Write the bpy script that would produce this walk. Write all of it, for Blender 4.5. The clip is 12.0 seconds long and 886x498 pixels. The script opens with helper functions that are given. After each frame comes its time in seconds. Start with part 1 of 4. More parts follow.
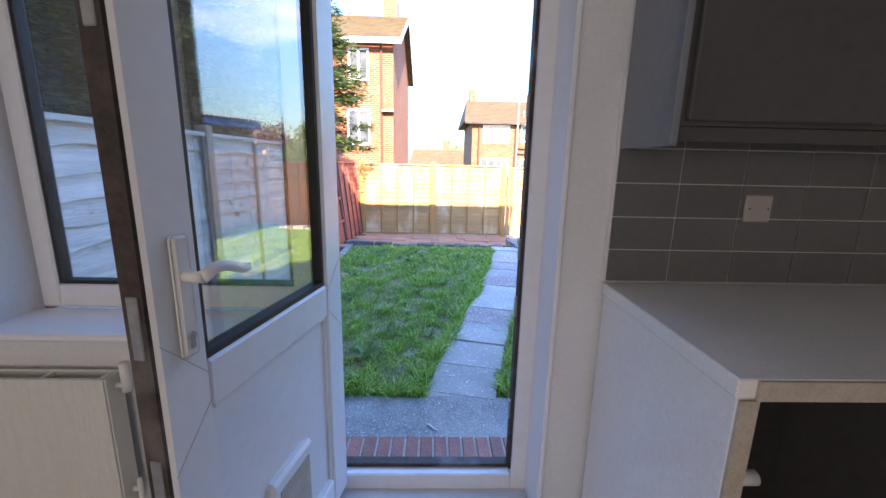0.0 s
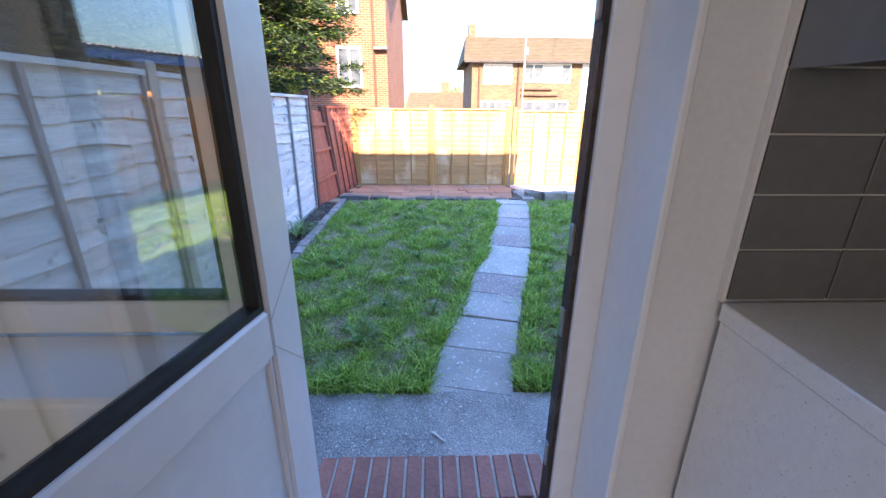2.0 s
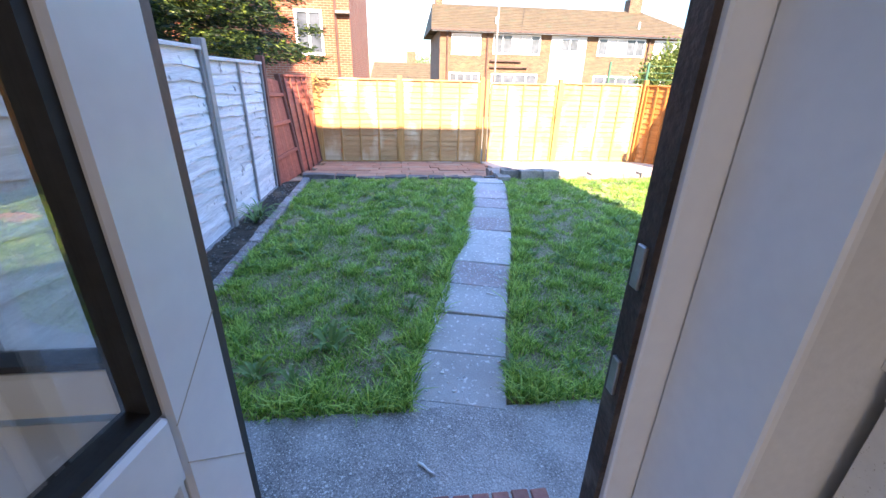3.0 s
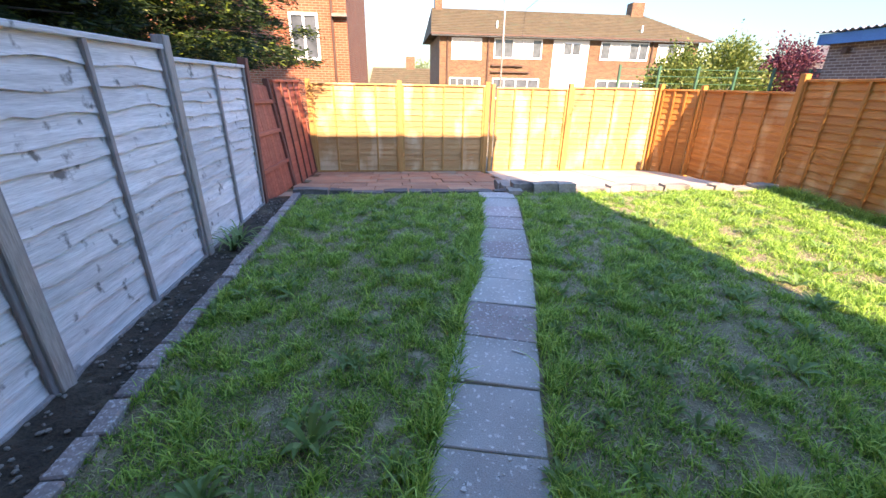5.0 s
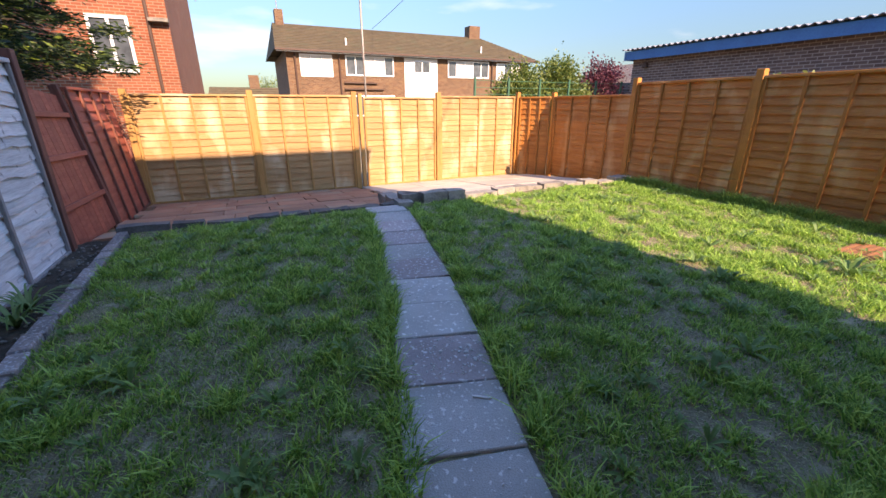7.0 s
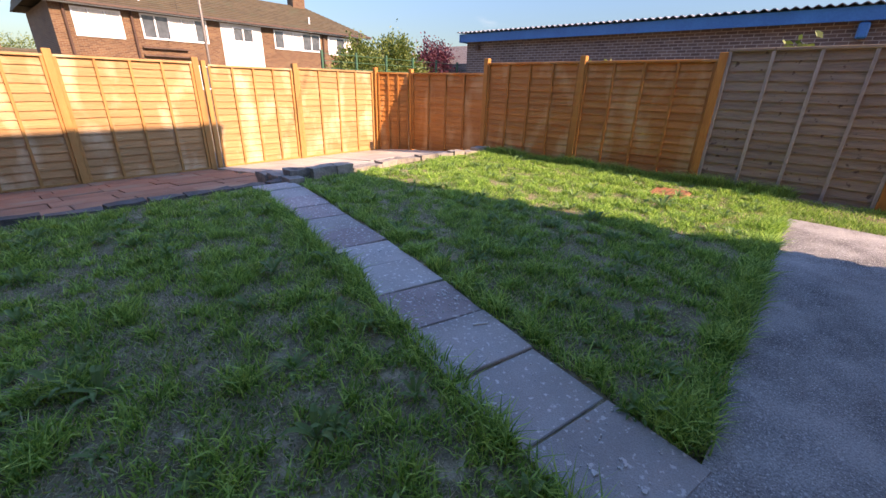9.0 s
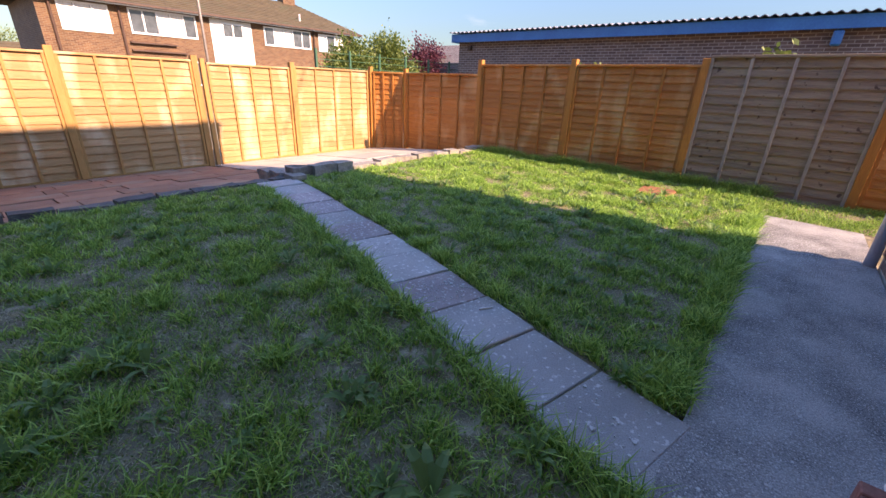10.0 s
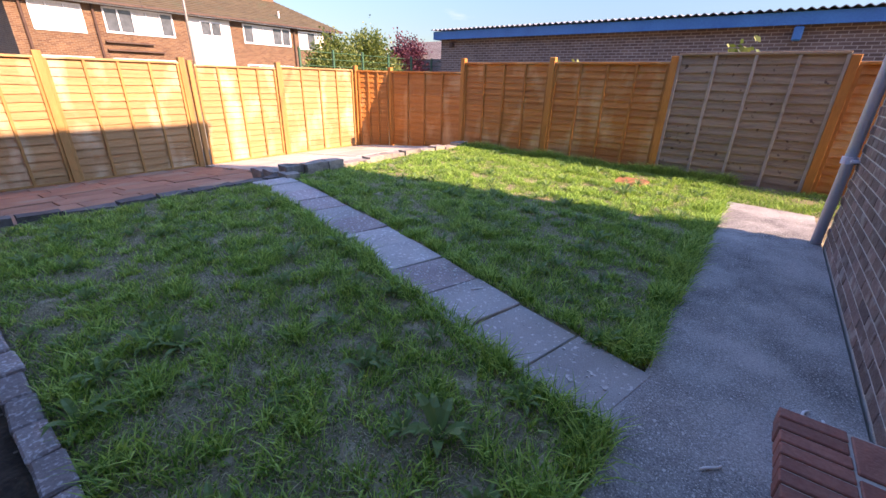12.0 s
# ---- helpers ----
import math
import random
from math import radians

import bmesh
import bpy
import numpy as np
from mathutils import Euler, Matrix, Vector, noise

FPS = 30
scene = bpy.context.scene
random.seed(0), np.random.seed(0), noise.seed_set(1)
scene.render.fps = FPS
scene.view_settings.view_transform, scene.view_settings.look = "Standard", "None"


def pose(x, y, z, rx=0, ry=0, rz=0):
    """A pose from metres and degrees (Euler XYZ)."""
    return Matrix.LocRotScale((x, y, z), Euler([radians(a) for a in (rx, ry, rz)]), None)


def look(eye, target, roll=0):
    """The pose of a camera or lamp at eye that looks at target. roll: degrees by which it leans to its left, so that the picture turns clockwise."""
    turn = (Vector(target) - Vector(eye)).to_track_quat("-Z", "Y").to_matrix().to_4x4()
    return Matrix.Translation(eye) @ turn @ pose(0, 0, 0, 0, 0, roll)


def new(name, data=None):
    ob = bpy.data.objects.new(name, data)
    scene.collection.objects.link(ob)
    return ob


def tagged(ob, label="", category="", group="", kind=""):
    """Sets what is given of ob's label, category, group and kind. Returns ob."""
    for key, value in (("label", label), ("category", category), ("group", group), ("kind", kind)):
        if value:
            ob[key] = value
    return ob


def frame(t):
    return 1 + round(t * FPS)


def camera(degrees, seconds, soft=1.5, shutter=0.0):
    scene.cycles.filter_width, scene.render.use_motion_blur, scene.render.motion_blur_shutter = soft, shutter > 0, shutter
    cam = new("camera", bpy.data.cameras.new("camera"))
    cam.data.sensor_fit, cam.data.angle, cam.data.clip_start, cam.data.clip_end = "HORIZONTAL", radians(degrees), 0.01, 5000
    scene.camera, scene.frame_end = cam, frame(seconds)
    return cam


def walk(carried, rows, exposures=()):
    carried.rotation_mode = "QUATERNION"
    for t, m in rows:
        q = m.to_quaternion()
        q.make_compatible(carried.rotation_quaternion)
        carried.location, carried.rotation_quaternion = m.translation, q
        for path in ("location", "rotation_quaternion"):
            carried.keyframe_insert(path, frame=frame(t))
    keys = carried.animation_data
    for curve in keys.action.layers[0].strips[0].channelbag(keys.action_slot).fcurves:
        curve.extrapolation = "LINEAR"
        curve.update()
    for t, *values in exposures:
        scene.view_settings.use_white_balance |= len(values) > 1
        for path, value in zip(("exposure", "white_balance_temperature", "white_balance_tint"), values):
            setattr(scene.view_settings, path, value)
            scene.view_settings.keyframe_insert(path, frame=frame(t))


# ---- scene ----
cam = camera(95.3, 12.0)
METRES, EYE, TILT, LEAN, TURN = 3.7, 1.5, 0.0, 0.0, -1.5
ROWS = [
    (0.0, 0.0, 0.0, 0.0, 0.26, -12.16, -1.18),
    (0.5, -0.0069, 0.0235, -0.0024, -1.06, -12.63, -1.24),
    (1.0, -0.0099, 0.0584, -0.0049, -0.92, -13.58, -1.09),
    (1.5, -0.0088, 0.1091, -0.0031, -0.21, -16.44, -0.49),
    (2.0, -0.008, 0.1513, -0.0027, -0.01, -19.54, -0.38),
    (2.5, -0.0126, 0.1946, -0.0056, -2.02, -21.77, -0.83),
    (3.0, -0.026, 0.2473, -0.0083, -4.45, -22.95, -1.23),
    (5.0, -0.0336, 0.4321, -0.0126, -4.6, -22.3, -0.95),
    (5.5, -0.0396, 0.4679, -0.0188, -7.3, -20.68, -0.66),
    (6.0, -0.0383, 0.5297, -0.0483, -11.11, -18.63, -0.05),
    (6.5, -0.05, 0.5755, -0.0488, -16.4, -18.34, 0.47),
    (7.0, -0.0734, 0.6031, -0.0686, -23.95, -19.65, 0.11),
    (7.5, -0.1349, 0.6298, -0.0817, -30.89, -20.97, -0.13),
    (9.5, -0.3117, 0.6563, -0.0883, -48.14, -22.18, -1.94),
    (10.0, -0.3415, 0.6412, -0.0786, -47.99, -22.27, -2.18),
    (10.5, -0.3568, 0.6233, -0.0769, -46.96, -22.52, -2.17),
    (11.0, -0.3787, 0.6085, -0.0706, -46.57, -22.79, -1.96),
    (11.5, -0.4002, 0.6047, -0.0655, -47.79, -22.83, -1.65),
    (12.0, -0.4103, 0.6018, -0.0634, -50.42, -22.79, -1.51),
]
EXPOSURES = [(0.0, 3.5, 8700, 26), (3.2, 3.3, 9000, 26), (4.8, 2.85, 10300, 27), (5.5, 2.65, 10500, 28), (6.5, 2.2, 10300, 29), (7.5, 1.95, 10200, 31), (9.5, 2.05, 10200, 35), (12.0, 2.32, 10000, 39)]
walk(cam, [(t, pose(0, 0, EYE, TILT, LEAN, TURN) @ pose(METRES * x, METRES * y, METRES * z, 90 + pitch, roll, yaw)) for t, x, y, z, yaw, pitch, roll in ROWS], EXPOSURES)

# ---- light ----
SUN = Vector((-0.15, 1.0, 0.0)).normalized() * math.cos(radians(31)) + Vector((0, 0, -math.sin(radians(31))))
sun = new("sun", bpy.data.lights.new("sun", "SUN"))
sun.data.energy, sun.data.angle, sun.data.color = 2.5, radians(0.55), (1.0, 0.96, 0.88)
sun.matrix_world = look((0, 0, 30), Vector((0, 0, 30)) + SUN)

world = bpy.data.worlds.new("sky")
scene.world = world
world.use_nodes = True
wn, wl = world.node_tree.nodes, world.node_tree.links
sky = wn.new("ShaderNodeTexSky")
sky.sky_type, sky.sun_disc = "NISHITA", False
sky.sun_elevation, sky.sun_rotation = radians(31), radians(171.5)
sky.air_density, sky.dust_density, sky.ozone_density = 1.0, 0.3, 1.8
wc = wn.new("ShaderNodeTexCoord")
wm = wn.new("ShaderNodeMapping")
wm.inputs["Scale"].default_value = (1.0, 1.6, 5.0)
wnz = wn.new("ShaderNodeTexNoise")
wnz.inputs["Scale"].default_value, wnz.inputs["Detail"].default_value = 2.2, 7
wr = wn.new("ShaderNodeValToRGB")
wr.color_ramp.elements[0].position, wr.color_ramp.elements[1].position = 0.54, 0.8
wr.color_ramp.elements[1].color = (0.5, 0.5, 0.5, 1)
wx = wn.new("ShaderNodeMixRGB")
wx.inputs[2].default_value = (3.0, 3.4, 3.8, 1)
wl.new(wc.outputs["Generated"], wm.inputs[0])
wl.new(wm.outputs[0], wnz.inputs["Vector"])
wl.new(wnz.outputs["Fac"], wr.inputs[0])
wl.new(wr.outputs[0], wx.inputs[0])
whs = wn.new("ShaderNodeHueSaturation")
whs.inputs["Saturation"].default_value = 1.25
wl.new(sky.outputs[0], whs.inputs["Color"])
# clear dry air: little glow towards the horizon all round
wsp, wmr, wcl = wn.new("ShaderNodeSeparateXYZ"), wn.new("ShaderNodeMapRange"), wn.new("ShaderNodeMixRGB")
wmr.interpolation_type = "SMOOTHSTEP"
wmr.inputs["From Min"].default_value, wmr.inputs["From Max"].default_value = -0.15, 0.75
wmr.inputs["To Min"].default_value, wmr.inputs["To Max"].default_value = 0.09, 1.15
wcl.blend_type, wcl.inputs[0].default_value = "MULTIPLY", 1.0
wtn = wn.new("ShaderNodeMixRGB")
wtn.blend_type, wtn.inputs[0].default_value, wtn.inputs[2].default_value = "MULTIPLY", 1.0, (0.56, 0.8, 1.0, 1)
wl.new(wc.outputs["Generated"], wsp.inputs[0])
wl.new(wsp.outputs["Z"], wmr.inputs["Value"])
wl.new(whs.outputs[0], wcl.inputs[1])
wl.new(wmr.outputs[0], wcl.inputs[2])
wl.new(wcl.outputs[0], wtn.inputs[1])
wl.new(wtn.outputs[0], wx.inputs[1])
wl.new(wx.outputs[0], wn["Background"].inputs[0])
wn["Background"].inputs[1].default_value = 0.15


# added fill lamp behind the walk's start, brightens the kitchen; no known window there
lamp = new("fill_light", bpy.data.lights.new("fill_light", "AREA"))
lamp.data.shape, lamp.data.size, lamp.data.size_y, lamp.data.energy, lamp.data.color = "RECTANGLE", 1.6, 1.25, 3.1, (0.86, 0.93, 1.0)
lamp.matrix_world = look((-1.2, -3.22, 1.65), (-0.6, 0.0, 1.3))
# ---- materials ----
def material(name, a, b, scale=3.0, fine=40.0, rough=0.7, bump=0.2, metal=0.0, stretch=(1, 1, 1), c=None, vary=0.0, spots=0.0, edge=(0.55, 0.68), across=False):
    """Two colours mixed by coarse and fine noise, a third in patches, relief from the fine noise."""
    m = bpy.data.materials.new(name)
    m.use_nodes = True
    n, l = m.node_tree.nodes, m.node_tree.links
    bs = n["Principled BSDF"]
    co, mp = n.new("ShaderNodeTexCoord"), n.new("ShaderNodeMapping")
    mp.inputs["Scale"].default_value = stretch
    oi = n.new("ShaderNodeObjectInfo")
    sh = n.new("ShaderNodeVectorMath")
    sh.operation = "MULTIPLY_ADD"
    sh.inputs[1].default_value = (13.0, 7.0, 5.0)
    l.new(oi.outputs["Random"], sh.inputs[0])
    l.new(co.outputs["Object"], sh.inputs[2])
    l.new(sh.outputs[0], mp.inputs[0])
    n1, n2 = n.new("ShaderNodeTexNoise"), n.new("ShaderNodeTexNoise")
    n1.inputs["Scale"].default_value, n1.inputs["Detail"].default_value = scale, 5
    n2.inputs["Scale"].default_value, n2.inputs["Detail"].default_value = fine, 4
    l.new(mp.outputs[0], n1.inputs["Vector"])
    l.new(mp.outputs[0], n2.inputs["Vector"])
    ad = n.new("ShaderNodeMath")
    ad.operation = "MULTIPLY_ADD"
    ad.inputs[1].default_value = 0.55
    half = n.new("ShaderNodeMath")
    half.operation = "MULTIPLY"
    half.inputs[1].default_value = 0.45
    l.new(n2.outputs["Fac"], half.inputs[0])
    l.new(n1.outputs["Fac"], ad.inputs[0])
    l.new(half.outputs[0], ad.inputs[2])
    rp = n.new("ShaderNodeValToRGB")
    rp.color_ramp.elements[0].position, rp.color_ramp.elements[1].position = 0.36, 0.64
    rp.color_ramp.elements[0].color, rp.color_ramp.elements[1].color = (*a, 1), (*b, 1)
    l.new(ad.outputs[0], rp.inputs[0])
    out = rp.outputs[0]
    if c:
        n3, r3, mx = n.new("ShaderNodeTexNoise"), n.new("ShaderNodeValToRGB"), n.new("ShaderNodeMixRGB")
        n3.inputs["Scale"].default_value, n3.inputs["Detail"].default_value = (spots or scale * 0.6), 6
        r3.color_ramp.elements[0].position, r3.color_ramp.elements[1].position = edge
        if across:
            pm = n.new("ShaderNodeMapping")
            pm.inputs["Scale"].default_value = (1.6, 1.6, 0.8)
            l.new(n.new("ShaderNodeNewGeometry").outputs["Position"], pm.inputs[0])
            l.new(pm.outputs[0], n3.inputs["Vector"])
        else:
            l.new(sh.outputs[0], n3.inputs["Vector"])
        l.new(n3.outputs["Fac"], r3.inputs[0])
        l.new(r3.outputs[0], mx.inputs[0])
        l.new(out, mx.inputs[1])
        mx.inputs[2].default_value = (*c, 1)
        out = mx.outputs[0]
    if vary:
        hs, mr = n.new("ShaderNodeHueSaturation"), n.new("ShaderNodeMapRange")
        mr.inputs[3].default_value, mr.inputs[4].default_value = 1 - vary, 1 + vary
        l.new(oi.outputs["Random"], mr.inputs[0])
        l.new(mr.outputs[0], hs.inputs["Value"])
        l.new(out, hs.inputs["Color"])
        out = hs.outputs[0]
    l.new(out, bs.inputs["Base Color"])
    bs.inputs["Roughness"].default_value, bs.inputs["Metallic"].default_value = rough, metal
    if bump:
        bp = n.new("ShaderNodeBump")
        bp.inputs["Strength"].default_value, bp.inputs["Distance"].default_value = bump, 0.01
        l.new(n2.outputs["Fac"], bp.inputs["Height"])
        l.new(bp.outputs[0], bs.inputs["Normal"])
    return m


def brick_material(name, a, b, mortar, across="XZ"):
    """Brickwork with true brick sizes for walls that stay far off."""
    m = bpy.data.materials.new(name)
    m.use_nodes = True
    n, l = m.node_tree.nodes, m.node_tree.links
    bs = n["Principled BSDF"]
    co, sp, cb = n.new("ShaderNodeTexCoord"), n.new("ShaderNodeSeparateXYZ"), n.new("ShaderNodeCombineXYZ")
    l.new(co.outputs["Object"], sp.inputs[0])
    ad = n.new("ShaderNodeMath")
    l.new(sp.outputs["X"], ad.inputs[0])
    l.new(sp.outputs["Y"], ad.inputs[1])
    l.new(ad.outputs[0], cb.inputs[0])
    l.new(sp.outputs["Z"], cb.inputs[1])
    br, nz, mx = n.new("ShaderNodeTexBrick"), n.new("ShaderNodeTexNoise"), n.new("ShaderNodeMixRGB")
    br.inputs["Scale"].default_value = 1.0
    br.inputs["Brick Width"].default_value, br.inputs["Row Height"].default_value = 0.225, 0.075
    br.inputs["Mortar Size"].default_value, br.inputs["Bias"].default_value = 0.009, -0.1
    br.inputs["Color1"].default_value, br.inputs["Color2"].default_value, br.inputs["Mortar"].default_value = (*a, 1), (*b, 1), (*mortar, 1)
    l.new(cb.outputs[0], br.inputs["Vector"])
    nz.inputs["Scale"].default_value, nz.inputs["Detail"].default_value = 1.3, 6
    l.new(co.outputs["Object"], nz.inputs["Vector"])
    mx.blend_type, mx.inputs[0].default_value = "OVERLAY", 0.35
    l.new(br.outputs["Color"], mx.inputs[1])
    l.new(nz.outputs["Fac"], mx.inputs[2])
    l.new(mx.outputs[0], bs.inputs["Base Color"])
    bs.inputs["Roughness"].default_value = 0.85
    bp = n.new("ShaderNodeBump")
    bp.inputs["Strength"].default_value, bp.inputs["Distance"].default_value = 0.6, 0.01
    bp.invert = True
    l.new(br.outputs["Fac"], bp.inputs["Height"])
    l.new(bp.outputs[0], bs.inputs["Normal"])
    return m


def leaf_material(name, a, b, through_light=0.35, start=0.0):
    m = bpy.data.materials.new(name)
    m.use_nodes = True
    n, l = m.node_tree.nodes, m.node_tree.links
    bs, ge, rp = n["Principled BSDF"], n.new("ShaderNodeNewGeometry"), n.new("ShaderNodeValToRGB")
    rp.color_ramp.elements[0].color, rp.color_ramp.elements[1].color = (*a, 1), (*b, 1)
    rp.color_ramp.elements[0].position = start
    l.new(ge.outputs["Random Per Island"], rp.inputs[0])
    l.new(rp.outputs[0], bs.inputs["Base Color"])
    bs.inputs["Roughness"].default_value = 0.55
    tr, mx = n.new("ShaderNodeBsdfTranslucent"), n.new("ShaderNodeMixShader")
    l.new(rp.outputs[0], tr.inputs[0])
    mx.inputs[0].default_value = through_light
    l.new(bs.outputs[0], mx.inputs[1])
    l.new(tr.outputs[0], mx.inputs[2])
    l.new(mx.outputs[0], n["Material Output"].inputs[0])
    return m


def glass_material(name, tint=(0.93, 0.96, 0.95)):
    m = bpy.data.materials.new(name)
    m.use_nodes = True
    n, l = m.node_tree.nodes, m.node_tree.links
    tr, gl, fr, mx = n.new("ShaderNodeBsdfTransparent"), n.new("ShaderNodeBsdfGlossy"), n.new("ShaderNodeLayerWeight"), n.new("ShaderNodeMixShader")
    tr.inputs[0].default_value = (*tint, 1)
    gl.inputs["Roughness"].default_value = 0.0
    fr.inputs[0].default_value = 0.5
    pw, sc = n.new("ShaderNodeMath"), n.new("ShaderNodeMath")
    pw.operation, sc.operation = "POWER", "MULTIPLY_ADD"
    pw.inputs[1].default_value, sc.inputs[1].default_value, sc.inputs[2].default_value = 2.6, 0.8, 0.14
    l.new(fr.outputs["Facing"], pw.inputs[0])
    l.new(pw.outputs[0], sc.inputs[0])
    l.new(sc.outputs[0], mx.inputs[0])
    l.new(tr.outputs[0], mx.inputs[1])
    l.new(gl.outputs[0], mx.inputs[2])
    l.new(mx.outputs[0], n["Material Output"].inputs[0])
    return m


GRAIN = (1.0, 6.0, 14.0)
M_GREY = material("weathered_grey_wood", (0.54, 0.52, 0.51), (0.86, 0.84, 0.83), 1.6, 9, 0.85, 0.5, stretch=GRAIN, c=(0.2, 0.18, 0.17), vary=0.12, spots=9, edge=(0.63, 0.72))
M_GREYPOST = material("grey_post_wood", (0.28, 0.24, 0.21), (0.45, 0.4, 0.36), 2, 12, 0.85, 0.4, stretch=(8, 8, 1), vary=0.1)
M_GREYBAT = material("grey_batten_wood", (0.24, 0.21, 0.2), (0.38, 0.34, 0.33), 2, 12, 0.85, 0.4, stretch=(8, 8, 1), vary=0.1)
M_GOLD = material("golden_wood", (0.35, 0.18, 0.07), (0.47, 0.275, 0.12), 1.3, 9, 0.7, 0.6, stretch=GRAIN, c=(0.58, 0.43, 0.27), vary=0.1, spots=1.5, edge=(0.48, 0.66), across=True)
M_GOLDPOST = material("golden_post_wood", (0.35, 0.17, 0.05), (0.46, 0.24, 0.08), 2, 12, 0.7, 0.3, stretch=(8, 8, 1), vary=0.1)
M_ORANGE = material("orange_wood", (0.4, 0.13, 0.027), (0.56, 0.225, 0.055), 1.3, 9, 0.65, 0.5, stretch=GRAIN, c=(0.6, 0.33, 0.14), vary=0.12, spots=1.5, edge=(0.52, 0.68), across=True)
M_ORANGEPOST = material("orange_post_wood", (0.42, 0.15, 0.03), (0.56, 0.225, 0.05), 2, 12, 0.65, 0.3, stretch=(8, 8, 1), vary=0.1)
M_ORANGEBAT = material("orange_batten_wood", (0.33, 0.115, 0.025), (0.45, 0.175, 0.04), 2, 12, 0.7, 0.3, stretch=(8, 8, 1), vary=0.1)
M_BROWN = material("brown_weathered_wood", (0.22, 0.155, 0.11), (0.36, 0.275, 0.195), 1.3, 9, 0.8, 0.4, stretch=GRAIN, c=(0.1, 0.06, 0.045), vary=0.12, spots=11, edge=(0.64, 0.7))
M_RED = material("red_stained_wood", (0.36, 0.07, 0.04), (0.5, 0.13, 0.08), 1.5, 9, 0.7, 0.35, stretch=GRAIN, vary=0.12)
M_REDPOST = material("red_stained_post", (0.15, 0.045, 0.03), (0.24, 0.08, 0.055), 2, 12, 0.75, 0.3, stretch=(8, 8, 1))
M_SOIL = material("dark_soil", (0.035, 0.024, 0.017), (0.085, 0.06, 0.042), 6, 60, 0.95, 1.0, c=(0.13, 0.1, 0.07))
M_LAWN = material("lawn_earth", (0.13, 0.1, 0.06), (0.28, 0.23, 0.135), 9, 90, 0.95, 1.0, c=(0.42, 0.34, 0.23), spots=7)
M_CONC = material("aged_concrete", (0.1, 0.095, 0.092), (0.5, 0.475, 0.45), 2.4, 140, 0.85, 1.0, c=(0.66, 0.64, 0.6), spots=120, edge=(0.6, 0.65))
M_SLAB = material("paving_slab", (0.36, 0.335, 0.31), (0.53, 0.5, 0.47), 3, 150, 0.85, 0.5, c=(0.76, 0.74, 0.71), vary=0.2, spots=34, edge=(0.61, 0.65))
M_SLABMAUVE = material("mauve_paving_slab", (0.33, 0.25, 0.235), (0.46, 0.375, 0.36), 3, 150, 0.85, 0.5, c=(0.7, 0.67, 0.65), vary=0.15, spots=30, edge=(0.6, 0.64))
M_SLABRED = material("red_paving", (0.3, 0.14, 0.09), (0.42, 0.22, 0.14), 3, 70, 0.85, 0.4, c=(0.33, 0.24, 0.17), vary=0.16)
M_PALE = material("pale_concrete", (0.4, 0.36, 0.3), (0.52, 0.47, 0.4), 3, 70, 0.85, 0.3, vary=0.1)
M_STONE = material("walling_stone", (0.2, 0.18, 0.16), (0.36, 0.32, 0.27), 5, 40, 0.9, 0.8, c=(0.12, 0.11, 0.1), vary=0.25)
M_EDGE = material("edging_brick", (0.2, 0.16, 0.15), (0.32, 0.26, 0.245), 6, 50, 0.9, 0.6, c=(0.44, 0.41, 0.4), vary=0.22, spots=55, edge=(0.54, 0.62))
M_STEP = material("red_step_brick", (0.3, 0.085, 0.06), (0.42, 0.14, 0.1), 8, 60, 0.6, 0.4, vary=0.15)
M_BRICK = material("house_brick", (0.15, 0.09, 0.08), (0.27, 0.17, 0.14), 8, 60, 0.85, 0.6, c=(0.34, 0.28, 0.24), vary=0.3, spots=7)
M_MORTAR = material("mortar", (0.46, 0.42, 0.37), (0.58, 0.54, 0.48), 8, 70, 0.95, 0.5)
M_WALLRED = brick_material("red_brickwork", (0.24, 0.058, 0.027), (0.32, 0.09, 0.042), (0.28, 0.19, 0.13))
M_WALLFLAT = brick_material("flats_brickwork", (0.115, 0.045, 0.024), (0.2, 0.1, 0.05), (0.2, 0.16, 0.11))
M_WALLGAR = brick_material("garage_brickwork", (0.105, 0.07, 0.06), (0.175, 0.125, 0.105), (0.3, 0.27, 0.24))
M_ROOF = material("brown_roof_tiles", (0.075, 0.055, 0.03), (0.13, 0.095, 0.052), 2, 12, 0.9, 0.8, c=(0.09, 0.082, 0.045))
M_BLUE = material("blue_paint", (0.0, 0.14, 0.36), (0.002, 0.2, 0.46), 2, 30, 0.45, 0.05)
M_SHEET = material("grey_roof_sheet", (0.18, 0.2, 0.22), (0.27, 0.29, 0.31), 3, 30, 0.7, 0.1)
M_UPVC = material("white_upvc", (0.76, 0.77, 0.79), (0.82, 0.83, 0.84), 2, 30, 0.28, 0.02)
M_GASKET = material("black_gasket", (0.012, 0.012, 0.013), (0.025, 0.025, 0.027), 8, 50, 0.6, 0.1)
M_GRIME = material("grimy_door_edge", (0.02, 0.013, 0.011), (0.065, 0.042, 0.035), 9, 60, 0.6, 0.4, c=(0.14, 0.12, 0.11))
M_STEEL = material("dull_steel", (0.35, 0.35, 0.35), (0.5, 0.5, 0.5), 6, 60, 0.4, 0.1, metal=0.9)
M_PLASTER = material("white_plaster", (0.68, 0.69, 0.7), (0.75, 0.76, 0.77), 2, 60, 0.7, 0.12)
M_CEIL = material("white_ceiling_paint", (0.75, 0.75, 0.75), (0.8, 0.8, 0.8), 2, 60, 0.8, 0.05)
M_FLOOR = material("pale_floor_tile", (0.55, 0.57, 0.58), (0.62, 0.64, 0.65), 3, 40, 0.3, 0.03)
